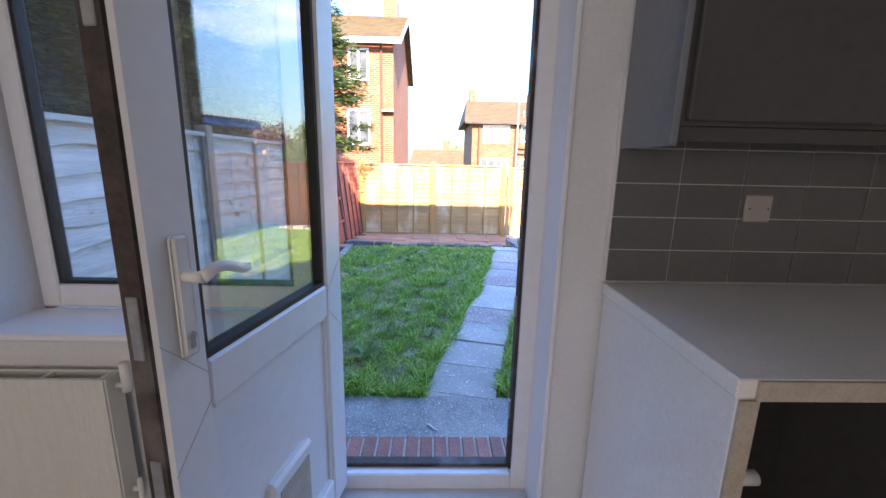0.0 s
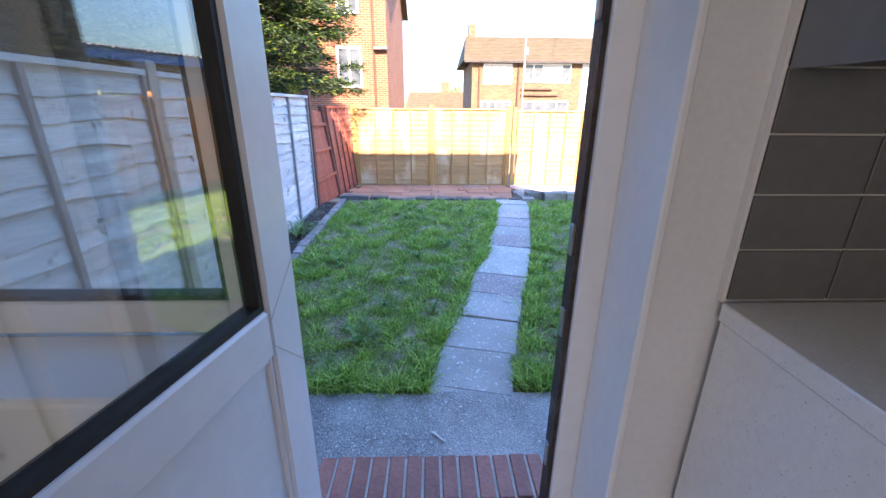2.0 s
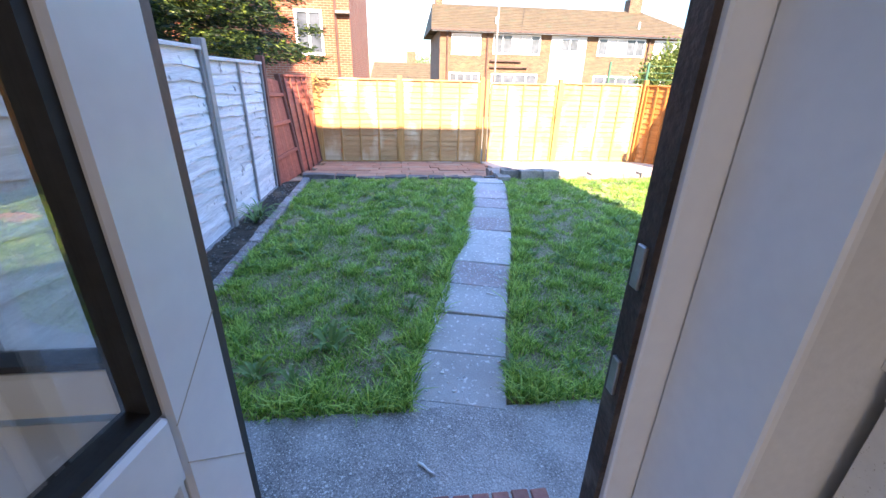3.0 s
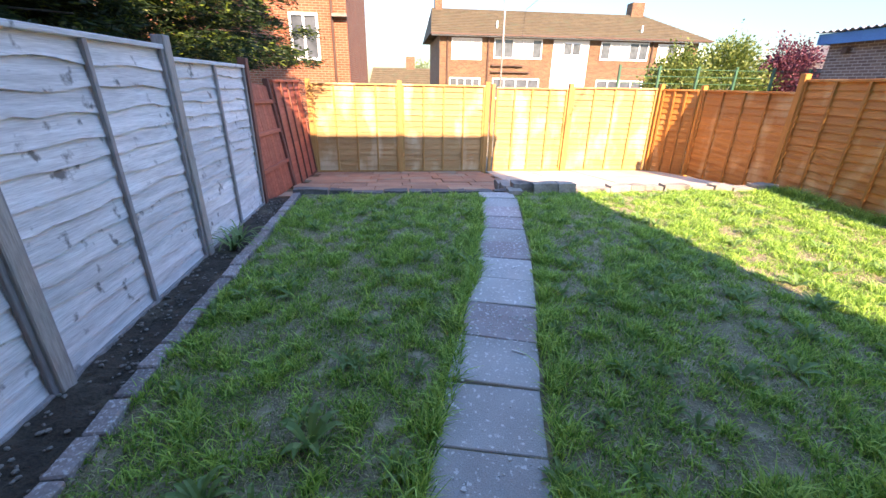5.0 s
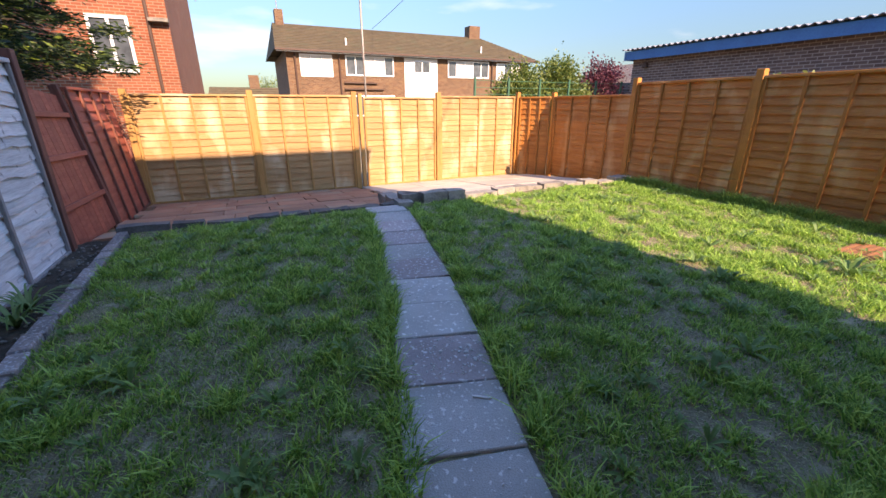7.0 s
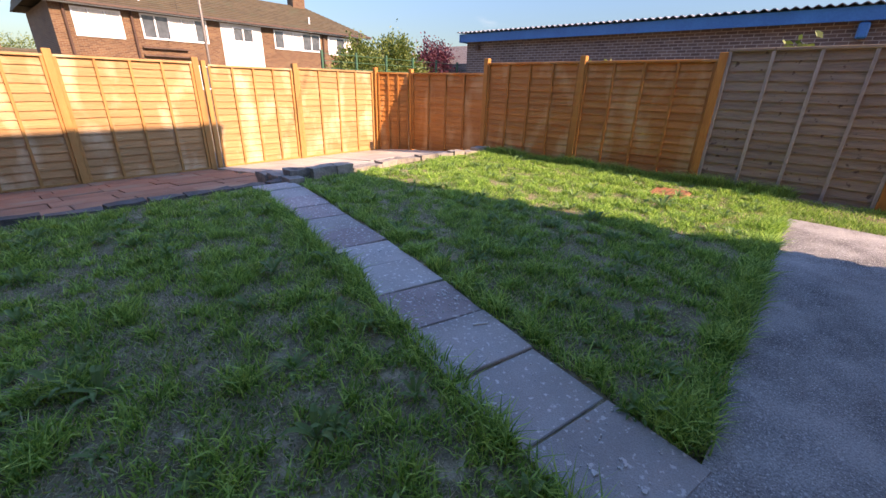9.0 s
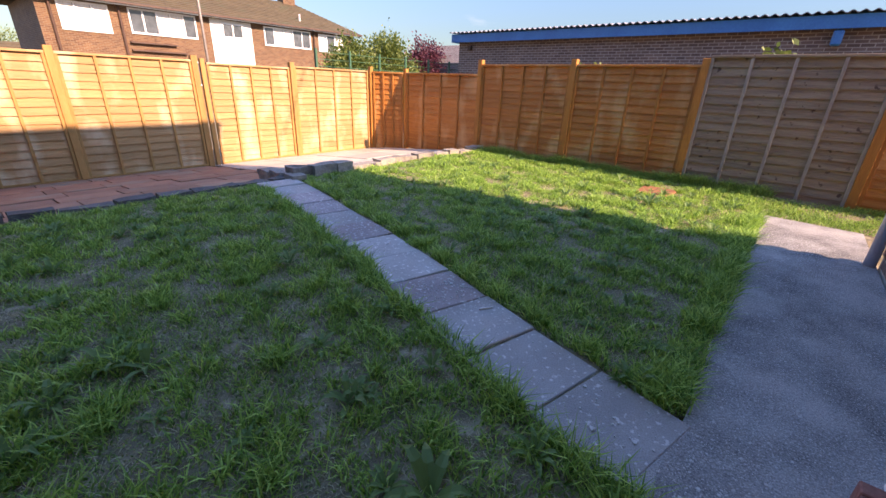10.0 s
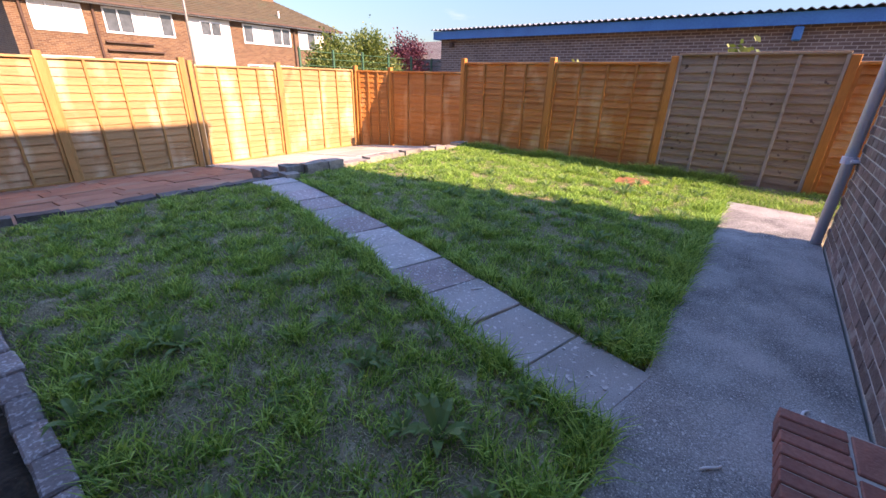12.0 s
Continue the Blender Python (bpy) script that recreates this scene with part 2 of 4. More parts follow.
M_TILE = material("grey_wall_tile", (0.125, 0.125, 0.125), (0.15, 0.15, 0.15), 4, 40, 0.22, 0.02, vary=0.05)
M_GROUT = material("pale_grout", (0.58, 0.57, 0.55), (0.66, 0.65, 0.63), 8, 90, 0.9, 0.1)
M_QUARTZ = material("speckled_worktop", (0.76, 0.77, 0.77), (0.84, 0.85, 0.85), 3, 60, 0.16, 0.02, c=(0.42, 0.39, 0.35), spots=260, edge=(0.64, 0.72))
M_CHIP = material("worktop_edge", (0.4, 0.34, 0.27), (0.55, 0.49, 0.42), 20, 140, 0.5, 0.1)
M_CAB = material("grey_gloss_cabinet", (0.07, 0.068, 0.068), (0.085, 0.083, 0.083), 2, 30, 0.16, 0.01)
M_CABSIDE = material("pale_grey_cabinet_side", (0.17, 0.19, 0.21), (0.2, 0.22, 0.24), 2, 30, 0.1, 0.01)
# near black: shade of the recess under the worktop put into the colour
M_GAPSHADE = material("appliance_gap_shade", (0.02, 0.02, 0.02), (0.035, 0.033, 0.03), 3, 30, 0.8, 0.05)
M_RAD = material("white_radiator_enamel", (0.66, 0.66, 0.6), (0.72, 0.72, 0.66), 2, 30, 0.35, 0.02)
M_PLASTIC = material("white_plastic", (0.74, 0.73, 0.7), (0.8, 0.79, 0.77), 4, 40, 0.35, 0.02)
M_PLATE = material("beige_plastic", (0.4, 0.36, 0.33), (0.45, 0.41, 0.38), 4, 40, 0.4, 0.02)
M_OUTER = brick_material("house_brickwork", (0.2, 0.105, 0.075), (0.33, 0.185, 0.135), (0.4, 0.36, 0.31))
M_PIPE = material("grey_downpipe", (0.6, 0.6, 0.7), (0.7, 0.7, 0.8), 4, 40, 0.45, 0.05)
M_BROWNPIPE = material("brown_downpipe", (0.06, 0.03, 0.02), (0.1, 0.05, 0.035), 4, 40, 0.6, 0.05)
M_WHITEWALL = material("white_render_panel", (0.74, 0.74, 0.72), (0.82, 0.82, 0.8), 1, 20, 0.8, 0.1)
M_CURTAIN = material("net_curtain", (0.55, 0.55, 0.53), (0.75, 0.75, 0.73), 4, 30, 0.9, 0.1, stretch=(6, 1, 0.3))
M_GREENMETAL = material("green_metal", (0.02, 0.09, 0.05), (0.03, 0.13, 0.07), 4, 40, 0.5, 0.05)
M_RUST = material("rusty_iron_cover", (0.25, 0.1, 0.045), (0.36, 0.16, 0.08), 8, 60, 0.85, 0.6)
M_BARK = material("bark", (0.05, 0.035, 0.025), (0.1, 0.075, 0.055), 6, 30, 0.95, 1.0, stretch=(4, 4, 1))
M_WIRE = material("black_cable", (0.02, 0.02, 0.02), (0.04, 0.04, 0.04), 4, 40, 0.6, 0)
M_POLE = material("galvanised_pole", (0.25, 0.22, 0.2), (0.36, 0.33, 0.31), 5, 40, 0.55, 0.1, metal=0.4)
M_LEAD = material("dark_stone", (0.09, 0.085, 0.08), (0.17, 0.16, 0.15), 6, 40, 0.9, 0.7, vary=0.2)
M_GRASS = leaf_material("grass_blades", (0.04, 0.16, 0.02), (0.4, 0.62, 0.14))
M_TUFT = leaf_material("bright_grass_tufts", (0.06, 0.23, 0.025), (0.5, 0.74, 0.17))
M_LICHEN = material("pale_lichen", (0.5, 0.49, 0.46), (0.66, 0.65, 0.62), 20, 90, 0.9, 0.3)
M_DRY = leaf_material("dry_grass", (0.4, 0.34, 0.19), (0.7, 0.62, 0.4))
M_WEED = leaf_material("weed_leaves", (0.08, 0.2, 0.04), (0.24, 0.38, 0.14))
M_CONIFER = leaf_material("conifer_needles", (0.014, 0.04, 0.012), (0.17, 0.24, 0.035), 0.3, 0.76)
M_BUSH = leaf_material("bush_leaves", (0.06, 0.12, 0.02), (0.22, 0.26, 0.07), 0.3)
M_PURPLE = leaf_material("purple_leaves", (0.08, 0.02, 0.035), (0.2, 0.06, 0.08), 0.3)
M_GLASS = glass_material("window_glass")
M_FARGLASS = material("dark_window_glass", (0.05, 0.06, 0.07), (0.11, 0.13, 0.15), 1, 5, 0.08, 0)


# ---- mesh helpers ----
def box(bm, x0, x1, y0, y1, z0, z1, m=None, bevel=0.0):
    made = bmesh.ops.create_cube(bm, size=1.0, matrix=Matrix.Translation(((x0 + x1) / 2, (y0 + y1) / 2, (z0 + z1) / 2)) @ Matrix.Diagonal((x1 - x0, y1 - y0, z1 - z0, 1)))
    vs = made["verts"]
    if bevel:
        es = list({e for v in vs for e in v.link_edges})
        got = bmesh.ops.bevel(bm, geom=es, offset=bevel, segments=1, affect="EDGES", profile=0.5)
        vs = list({v for f in got["faces"] for v in f.verts} | {v for v in vs if v.is_valid})
    if m is not None:
        bmesh.ops.transform(bm, matrix=m, verts=vs)
    return bm


def solid(x0, x1, y0, y1, z0, z1, m=None, bevel=0.0):
    return box(bmesh.new(), x0, x1, y0, y1, z0, z1, m, bevel)


def rod(bm, a, b, r, r2=None, sides=10):
    a, b = Vector(a), Vector(b)
    d = b - a
    m = Matrix.Translation((a + b) / 2) @ d.to_track_quat("Z", "Y").to_matrix().to_4x4()
    bmesh.ops.create_cone(bm, cap_ends=True, segments=sides, radius1=r, radius2=r if r2 is None else r2, depth=d.length, matrix=m)
    return bm


def tube(bm, pts, r0, r1, sides=12):
    """A bent round bar through the points, with closed ends."""
    rings = []
    for i, p in enumerate(pts):
        d = (pts[min(i + 1, len(pts) - 1)] - pts[max(i - 1, 0)]).normalized()
        u = d.orthogonal().normalized() if not rings else (u - d * u.dot(d)).normalized()
        v, r = d.cross(u), r0 + (r1 - r0) * i / (len(pts) - 1)
        rings.append([bm.verts.new(p + (u * math.cos(2 * math.pi * k / sides) + v * math.sin(2 * math.pi * k / sides)) * r) for k in range(sides)])
    for a, b in zip(rings, rings[1:]):
        for k in range(sides):
            bm.faces.new((a[k], a[(k + 1) % sides], b[(k + 1) % sides], b[k]))
    bm.faces.new(rings[0])
    bm.faces.new(rings[-1])
    return bm


def mesh_of(name, bm, mat, smooth=False):
    me = bpy.data.meshes.new(name)
    bmesh.ops.recalc_face_normals(bm, faces=bm.faces)
    bm.to_mesh(me)
    bm.free()
    me.materials.append(mat)
    if smooth:
        for p in me.polygons:
            p.use_smooth = True
    return me


def thing(name, label, category, m=None, group="", kind=""):
    ob = new(name)
    ob.empty_display_size = 0.1
    if m is not None:
        ob.matrix_world = m
    return tagged(ob, label, category, group, kind)


def part(name, bm, mat, parent=None, label="", smooth=False):
    ob = new(name, mesh_of(name, bm, mat, smooth))
    ob.parent = parent
    if label:
        ob["label"] = label
    return ob


def piece(name, me, parent, m):
    ob = new(name, me)
    ob.parent = parent
    ob.matrix_basis = m
    return ob


def one(name, bm, mat, label, category, kind="", group="", smooth=False, m=None):
    ob = tagged(part(name, bm, mat, None, label, smooth), label, category, group, kind)
    if m is not None:
        ob.matrix_world = m
    return ob


def from_arrays(name, verts, faces, mat):
    me = bpy.data.meshes.new(name)
    me.from_pydata(verts, [], faces)
    me.materials.append(mat)
    return new(name, me)


rng = np.random.default_rng(4)
R = random.Random(11)

# ---- ground ----
LAWN = -0.06


def ground_height(x, y):
    if y < 2.45:
        return LAWN if x > 4.55 and y > 0.3 else -0.16
    if y < 7.5 and -1.5 < x < 6.1:
        return LAWN + 0.018 * noise.noise((x * 1.3, y * 1.3, 0)) + 0.01 * noise.noise((x * 4, y * 4, 3))
    if y < 7.5:
        return -0.15 + 0.02 * noise.noise((x * 5, y * 5, 1)) if x > -2 else -0.15
    if y < 10.75:
        return -0.2 - 0.28 * (y - 7.5) / 3.25
    return max(-0.95, -0.48 - 0.05 * (y - 10.75))


def steps(a, b, d):
    return list(np.arange(a, b, d))


gx = [-1500, -400, -100, -40, -20, -10, -6, -4] + steps(-2.4, 6.4, 0.11) + [7, 9, 12, 16, 25, 40, 80, 200, 500, 1500]
gy = [-1500, -300, -60, -20, -10, -4, 0, 2.0, 2.43, 2.46] + steps(2.55, 7.49, 0.11) + [7.49, 7.51, 8, 9, 10, 10.7, 12, 14, 17, 20.5, 25, 32, 50, 100, 250, 600, 1500]
gv = [(x, y, ground_height(x, y)) for y in gy for x in gx]
nx = len(gx)
gf = [(j * nx + i, j * nx + i + 1, (j + 1) * nx + i + 1, (j + 1) * nx + i) for j in range(len(gy) - 1) for i in range(nx - 1)]
ground = from_arrays("ground", gv, gf, M_LAWN)
for p in ground.data.polygons:
    p.use_smooth = True
tagged(ground, "patchy earth and worn lawn ground reaching the horizon", "ground", kind="structure")

# ---- fences ----


def board_mesh(length, high, thick, wave, seed, mat):
    """A lapped board with a waney lower edge, leaning outwards at its foot."""
    bm = bmesh.new()
    n = 14
    rows = []
    for i in range(n + 1):
        x = length * i / n
        w = wave * (noise.noise((x * 2.6, seed * 3.7, 0)) + 0.5 * noise.noise((x * 8, seed * 1.9, 5)))
        top = high + 0.025
        sag = 0.3 * w
        rows.append([bm.verts.new(c) for c in ((x, -thick * 2.5, w), (x, -thick * 1.2, w), (x, thick * 0.4, top + sag), (x, -thick * 0.3, top + sag))])
    for a, b in zip(rows, rows[1:]):
        for k in range(4):
            bm.faces.new((a[k], a[(k + 1) % 4], b[(k + 1) % 4], b[k]))
    bm.faces.new(rows[0])
    bm.faces.new(rows[-1])
    return mesh_of("board", bm, mat)


def fence_panel(p0, p1, zb, high, mat, batmat, label, battens=3, boards=13, wave=0.012, lean=0.0, rise=0.0, group="fence panels", capmat=None):
    d = Vector((p1[0] - p0[0], p1[1] - p0[1]))
    length = d.length
    m = pose(p0[0], p0[1], zb, 0, 0, math.degrees(math.atan2(d.y, d.x))) @ pose(0, 0, 0, lean, -rise, 0)
    ob = thing("garden_fence", label, "fence", m, group)
    pitch = (high - 0.04) / boards
    for k in range(boards):
        b = board_mesh(length - 0.02, pitch, 0.011, wave, R.random() * 50, mat)
        piece("board", b, ob, pose(0.01, 0.0, 0.01 + k * pitch))
    for k in range(battens + 2):
        x = 0.02 + (length - 0.04) * k / (battens + 1)
        part("batten", solid(x - 0.019, x + 0.019, -0.05, -0.022, 0.0, high - 0.035, bevel=0.003), batmat, ob)
    part("capping", solid(0.0, length, -0.055, 0.025, high - 0.035, high, bevel=0.004), capmat or mat, ob)
    part("bottom_rail", solid(0.0, length, -0.048, -0.023, 0.0, 0.035, bevel=0.003), batmat, ob)
    return ob


def fence_post(x, y, z0, z1, mat, label, size=0.09, turn=0.0, lean=(0, 0)):
    s = size / 2
    bm = solid(-s, s, -s, s, 0, z1 - z0, bevel=0.006)
    return one("fence_post", bm, mat, label, "fence post", group="fence posts", m=pose(x, y, z0, lean[0], lean[1], turn))


# grey fence along the planting bed
LY = [1.72, 3.55, 5.4, 7.2]
TOPS = [1.7, 1.7, 1.62]
for i in range(3):
    fence_panel((-1.95, LY[i] + 0.04), (-1.95, LY[i + 1] - 0.04), -0.12, TOPS[i] + 0.12, M_GREY, M_GREYBAT, "weathered silver-grey waney lap fence panel", battens=1, boards=13 if i < 2 else 15, wave=0.042)
for y, top in zip(LY[:3], (1.74, 1.76, 1.77)):
    fence_post(-1.93, y, -0.2, top, M_GREYPOST, "weathered grey square timber fence post by the bed", 0.1)
fence_post(-1.93, 7.22, -0.25, 1.7, M_REDPOST, "red-brown stained fence post between grey and red panels", 0.1)

# red panel with rails, then the red lap panel
red = thing("garden_fence", "red-stained boarded fence panel with three rails, leaning", "fence", pose(-1.93, 7.28, -0.2, 0, 0, 90) @ pose(0, 0, 0, -8, 2, 0), "fence panels")
for k in range(12):
    piece("board", mesh_of("board", solid(0, 0.125, 0.0, 0.012, 0.0, 1.7 - 0.006 * k, bevel=0.002), M_RED), red, pose(0.004 + k * 0.129, 0.0008 * (k % 2), 0))
for z in (0.45, 0.95, 1.4):
    part("rail", solid(0, 1.55, -0.04, -0.002, z - 0.03, z + 0.03, bevel=0.006), M_RED, red)
fence_post(-1.91, 8.88, -0.4, 1.5, M_REDPOST, "red-brown stained leaning fence post", 0.085, lean=(0, -8))
fence_panel((-1.93, 8.92), (-1.9, 10.7), -0.38, 1.85, M_RED, M_REDPOST, "red-stained lap fence panel with dark battens, leaning outwards", battens=3, boards=14, wave=0.012, lean=-6)

# far fence with its gate panel
FX = [-1.88, -0.02, 1.86, 3.72, 5.78]
FLAB = "golden lap fence panel with vertical battens"
for i in (0, 1, 3):
    fence_panel((FX[i] + 0.05, 10.78), (FX[i + 1] - 0.05, 10.78), -0.4, 1.83, M_GOLD, M_GOLDPOST, FLAB, battens=3, boards=15)
for x in FX[:4]:
    fence_post(x, 10.76, -0.5, 1.5, M_GOLDPOST, "golden timber fence post on the far boundary", 0.1)
fence_post(1.99, 10.76, -0.5, 1.46, M_GOLDPOST, "golden timber gate post", 0.075)
gate = fence_panel((2.06, 10.79), (3.66, 10.79), -0.4, 1.8, M_GOLD, M_GOLDPOST, "golden lap gate panel with four battens", battens=3, boards=15, group="")
gate.name = "garden_gate"
gate["category"] = "gate"

# angled corner, then the orange boundary
fence_post(5.8, 10.72, -0.5, 1.52, M_ORANGEPOST, "orange timber fence post in the corner")
fence_panel((5.84, 10.66), (6.2, 9.98), -0.4, 1.82, M_ORANGE, M_ORANGEBAT, "narrow orange-stained lap fence panel with battens", battens=2, boards=15)
fence_post(6.22, 9.92, -0.5, 1.5, M_ORANGEPOST, "orange timber fence post in the corner")
fence_panel((6.23, 9.86), (6.2, 7.72), -0.32, 1.74, M_ORANGE, M_ORANGEBAT, "orange-stained lap fence panel with battens", battens=3, boards=14)
RY = [7.64, 5.62, 3.66, 1.66, -0.3]
RX = [6.12, 6.03, 6.02, 5.96, 5.94]
for i in range(4):
    a, b = (RX[i], RY[i] - 0.05), (RX[i + 1], RY[i + 1] + 0.05)
    if i == 2:
        fence_panel(a, b, -0.12, 1.84, M_BROWN, M_GREYPOST, "knotty grey-brown weathered lap fence panel with battens", battens=3, boards=15)
    else:
        fence_panel(a, b, -0.12, 1.72, M_ORANGE, M_ORANGEBAT, "orange-brown stained lap fence panel with battens", battens=3, boards=15)
for x, y, in zip(RX, RY):
    fence_post(x - 0.02, y, -0.25, 1.68, M_ORANGEPOST, "orange timber fence post on the side boundary", 0.1)

# ---- far terrace paving, low wall, patio ----
def far_z(y):
    return -0.1 - 0.3 * (y - 7.5) / 3.25


slope = math.degrees(math.atan2(-0.3, 3.25))
paving = thing("paving", "red and buff paving slabs by the far fence", "paving", kind="structure")
slab_me = mesh_of("paving_slab", solid(-0.3, 0.3, -0.22, 0.22, -0.05, 0, bevel=0.006), M_SLABRED)
for j in range(7):
    for i in range(6):
        y = 7.78 + j * 0.455
        x = -1.55 + i * 0.61 + (0.15 if j % 2 else 0)
        if x < 1.75:
            piece("paving_slab", slab_me, paving, pose(x, y, far_z(y) + R.uniform(-0.006, 0.006), slope + R.uniform(-0.6, 0.6), R.uniform(-0.6, 0.6), R.uniform(-0.8, 0.8)))
pale = thing("terrace", "pale concrete slabs behind the low stone wall", "terrace", kind="structure")
pale_me = mesh_of("concrete_slab", solid(-0.5, 0.5, -0.52, 0.52, -0.06, 0, bevel=0.008), M_PALE)
for j in range(3):
    for i in range(4):
        y = 8.15 + j * 1.06
        piece("concrete_slab", pale_me, pale, pose(2.42 + i * 1.02, y, far_z(y) + R.uniform(-0.005, 0.005), slope, 0, 0))

wall = thing("low_stone_wall", "low dry wall of rough grey stone blocks edging the lawn", "stone wall")


def stone_mesh(sx, sy, sz, seed, mat):
    bm = solid(-sx / 2, sx / 2, -sy / 2, sy / 2, 0, sz)
    bmesh.ops.subdivide_edges(bm, edges=bm.edges, cuts=2, use_grid_fill=True)
    for v in bm.verts:
        q = noise.noise_vector(v.co * 9 + Vector((seed, 0, 0)))
        v.co += q * 0.018
        v.co *= 0.985
    return mesh_of("stone", bm, mat)


x = 1.62
while x < 5.9:
    w = R.uniform(0.22, 0.42)
    high = 0.19 if x < 2.5 else R.uniform(0.09, 0.14)
    piece("stone", stone_mesh(w, 0.2, high, x * 7, M_STONE), wall, pose(x + w / 2, 7.5 + R.uniform(-0.02, 0.02) + 0.04 * math.sin(x * 2), -0.1, 0, 0, R.uniform(-4, 4)))
    x += w + 0.012
for k, (sx, sy, y) in enumerate(((0.2, 0.3, 7.72), (0.22, 0.28, 8.03), (0.2, 0.24, 7.35))):
    piece("stone", stone_mesh(sx, sy, 0.15 if k < 2 else 0.12, k * 5.0, M_STONE), wall, pose(1.62, y, far_z(y) - 0.02 if k < 2 else -0.1))
kerb = thing("stone_kerb", "row of dark flat stones edging the far end of the lawn", "kerb")
x = -1.6
while x < 1.35:
    w = R.uniform(0.3, 0.55)
    piece("stone", stone_mesh(w, 0.14, 0.1 if x < -0.8 else 0.06, x * 3 + 90, M_LEAD), kerb, pose(x + w / 2, 7.52 + R.uniform(-0.02, 0.02), -0.1 + R.uniform(0, 0.02), 0, 0, R.uniform(-3, 3)))
    x += w + 0.02
one("stone_slab", solid(-0.25, 0.25, -0.15, 0.15, 0, 0.05, bevel=0.01), M_SLAB, "grey stone slab at the far end of the path", "slab", m=pose(1.32, 7.2, -0.075, 0, 0, -6))

# patio with an uneven lawn edge
bm = bmesh.new()
outline = [(-1.9, 1.62), (4.55, 1.62), (4.6, 2.44)]
outline += [(x, 2.45 + 0.02 * noise.noise((x * 3, 0, 0))) for x in np.arange(4.3, -1.9, -0.15)]
top = [bm.verts.new((x, y, -0.045)) for x, y in outline]
low = [bm.verts.new((x, y, -0.2)) for x, y in outline]
bm.faces.new(top)
for i in range(len(top)):
    k = (i + 1) % len(top)
    bm.faces.new((top[i], low[i], low[k], top[k]))
one("patio", bm, M_CONC, "worn grey concrete patio strip along the house", "patio", "structure")

# path of square slabs
path = thing("garden_path", "path of square grey and mauve concrete slabs across the lawn", "path", kind="structure")


def path_x(y):
    return np.interp(y, (2.46, 3.3, 4.13, 4.97, 7.06), (0.19, 0.395, 0.645, 0.875, 1.335))


slab = mesh_of("paving_slab", solid(-0.25, 0.25, -0.2085, 0.2085, -0.05, 0, bevel=0.005), M_SLAB)
mauve = mesh_of("paving_slab", solid(-0.25, 0.25, -0.2085, 0.2085, -0.05, 0, bevel=0.005), M_SLABMAUVE)
count = 11
for k in range(count):
    y = 2.46 + 4.6 * (k + 0.5) / count
    heading = -math.degrees(math.atan2(path_x(y + 0.2) - path_x(y - 0.2), 0.4))
    piece("paving_slab", mauve if k in (3, 6, 8, 9) else slab, path, pose(float(path_x(y)), y, -0.043 + R.uniform(-0.006, 0.006), R.uniform(-0.7, 0.7), R.uniform(-0.7, 0.7), heading + R.uniform(-1.2, 1.2)))

part("bed", solid(-0.25, 0.25, -0.12, 0.16, -0.12, -0.004, pose(0.2, 2.5, -0.043, 0, 0, -8)), M_CONC, path, "cracked concrete between path and patio")

# bed edging
edging = thing("bed_edging", "row of lichen-spotted edging bricks along the planting bed", "edging")
brick_e = [mesh_of("edging_brick", solid(-0.05, 0.05, -0.11, 0.11, 0, 0.085, bevel=0.009), M_EDGE) for _ in range(1)][0]
y = 2.55
while y < 7.45:
    piece("edging_brick", brick_e, edging, pose(-1.48 - 0.011 * (y - 2.55) + R.uniform(-0.008, 0.008), y, -0.11 + R.uniform(-0.006, 0.006), R.uniform(-2, 2), R.uniform(-3, 3), R.uniform(-3, 3)))
    y += 0.228
soil = bmesh.new()
bmesh.ops.create_grid(soil, x_segments=10, y_segments=120, size=0.5, matrix=Matrix.Translation((-1.73, 4.95, -0.105)) @ Matrix.Diagonal((0.43, 5.0, 1, 1)))
for v in soil.verts:
    v.co.z += 0.02 * noise.noise(v.co * 9) + 0.012 * noise.noise(v.co * 25)
one("planting_bed", soil, M_SOIL, "narrow bed of dark bare soil under the grey fence", "soil bed", "structure")

# manhole cover
cover = thing("manhole_cover", "rusty iron drain cover set in the lawn", "drain cover", pose(4.86, 3.68, -0.045))
part("plate", solid(-0.3, 0.3, -0.22, 0.22, -0.02, 0.0, bevel=0.005), M_RUST, cover)
for k in range(7):
    part("rib", solid(-0.26, 0.26, -0.19 + k * 0.06, -0.165 + k * 0.06, 0.0, 0.006), M_RUST, cover)

# ---- house ----
house = thing("house_wall", "rear wall of the house, brown brick outside and white plaster inside", "house wall", kind="structure")
DX0, DX1, DTOP, WX0, WX1, WZ0, WZ1 = -0.44, 0.42, 2.22, -1.48, -0.46, 0.93, 2.12
for x0, x1, z0, z1 in ((DX1, 3.46, -0.2, 1.56), (DX1, 3.46, 1.56, 5.85), (DX0, DX1, DTOP, 5.85), (DX0, DX1, -0.2, 0.13), (WX1, DX0, -0.2, 5.85), (WX0, WX1, -0.2, WZ0 - 0.03), (WX0, WX1, WZ1, 5.85), (-9.0, WX0, -0.2, 5.85)):
    part("outer_leaf", solid(x0, x1, 1.5, 1.6, z0, z1), M_MORTAR if z1 == 1.56 else M_OUTER, house)
    if x0 > -8 and z0 < 2.6 and x1 != DX0:
        part("inner_leaf", solid(x0, min(x1, 3.2), 1.29, 1.498, max(z0, 0.0), min(z1, 2.6)), M_PLASTER, house)
part("inner_leaf", solid(-2.2, WX0, 1.29, 1.498, 0.0, 2.6), M_PLASTER, house)
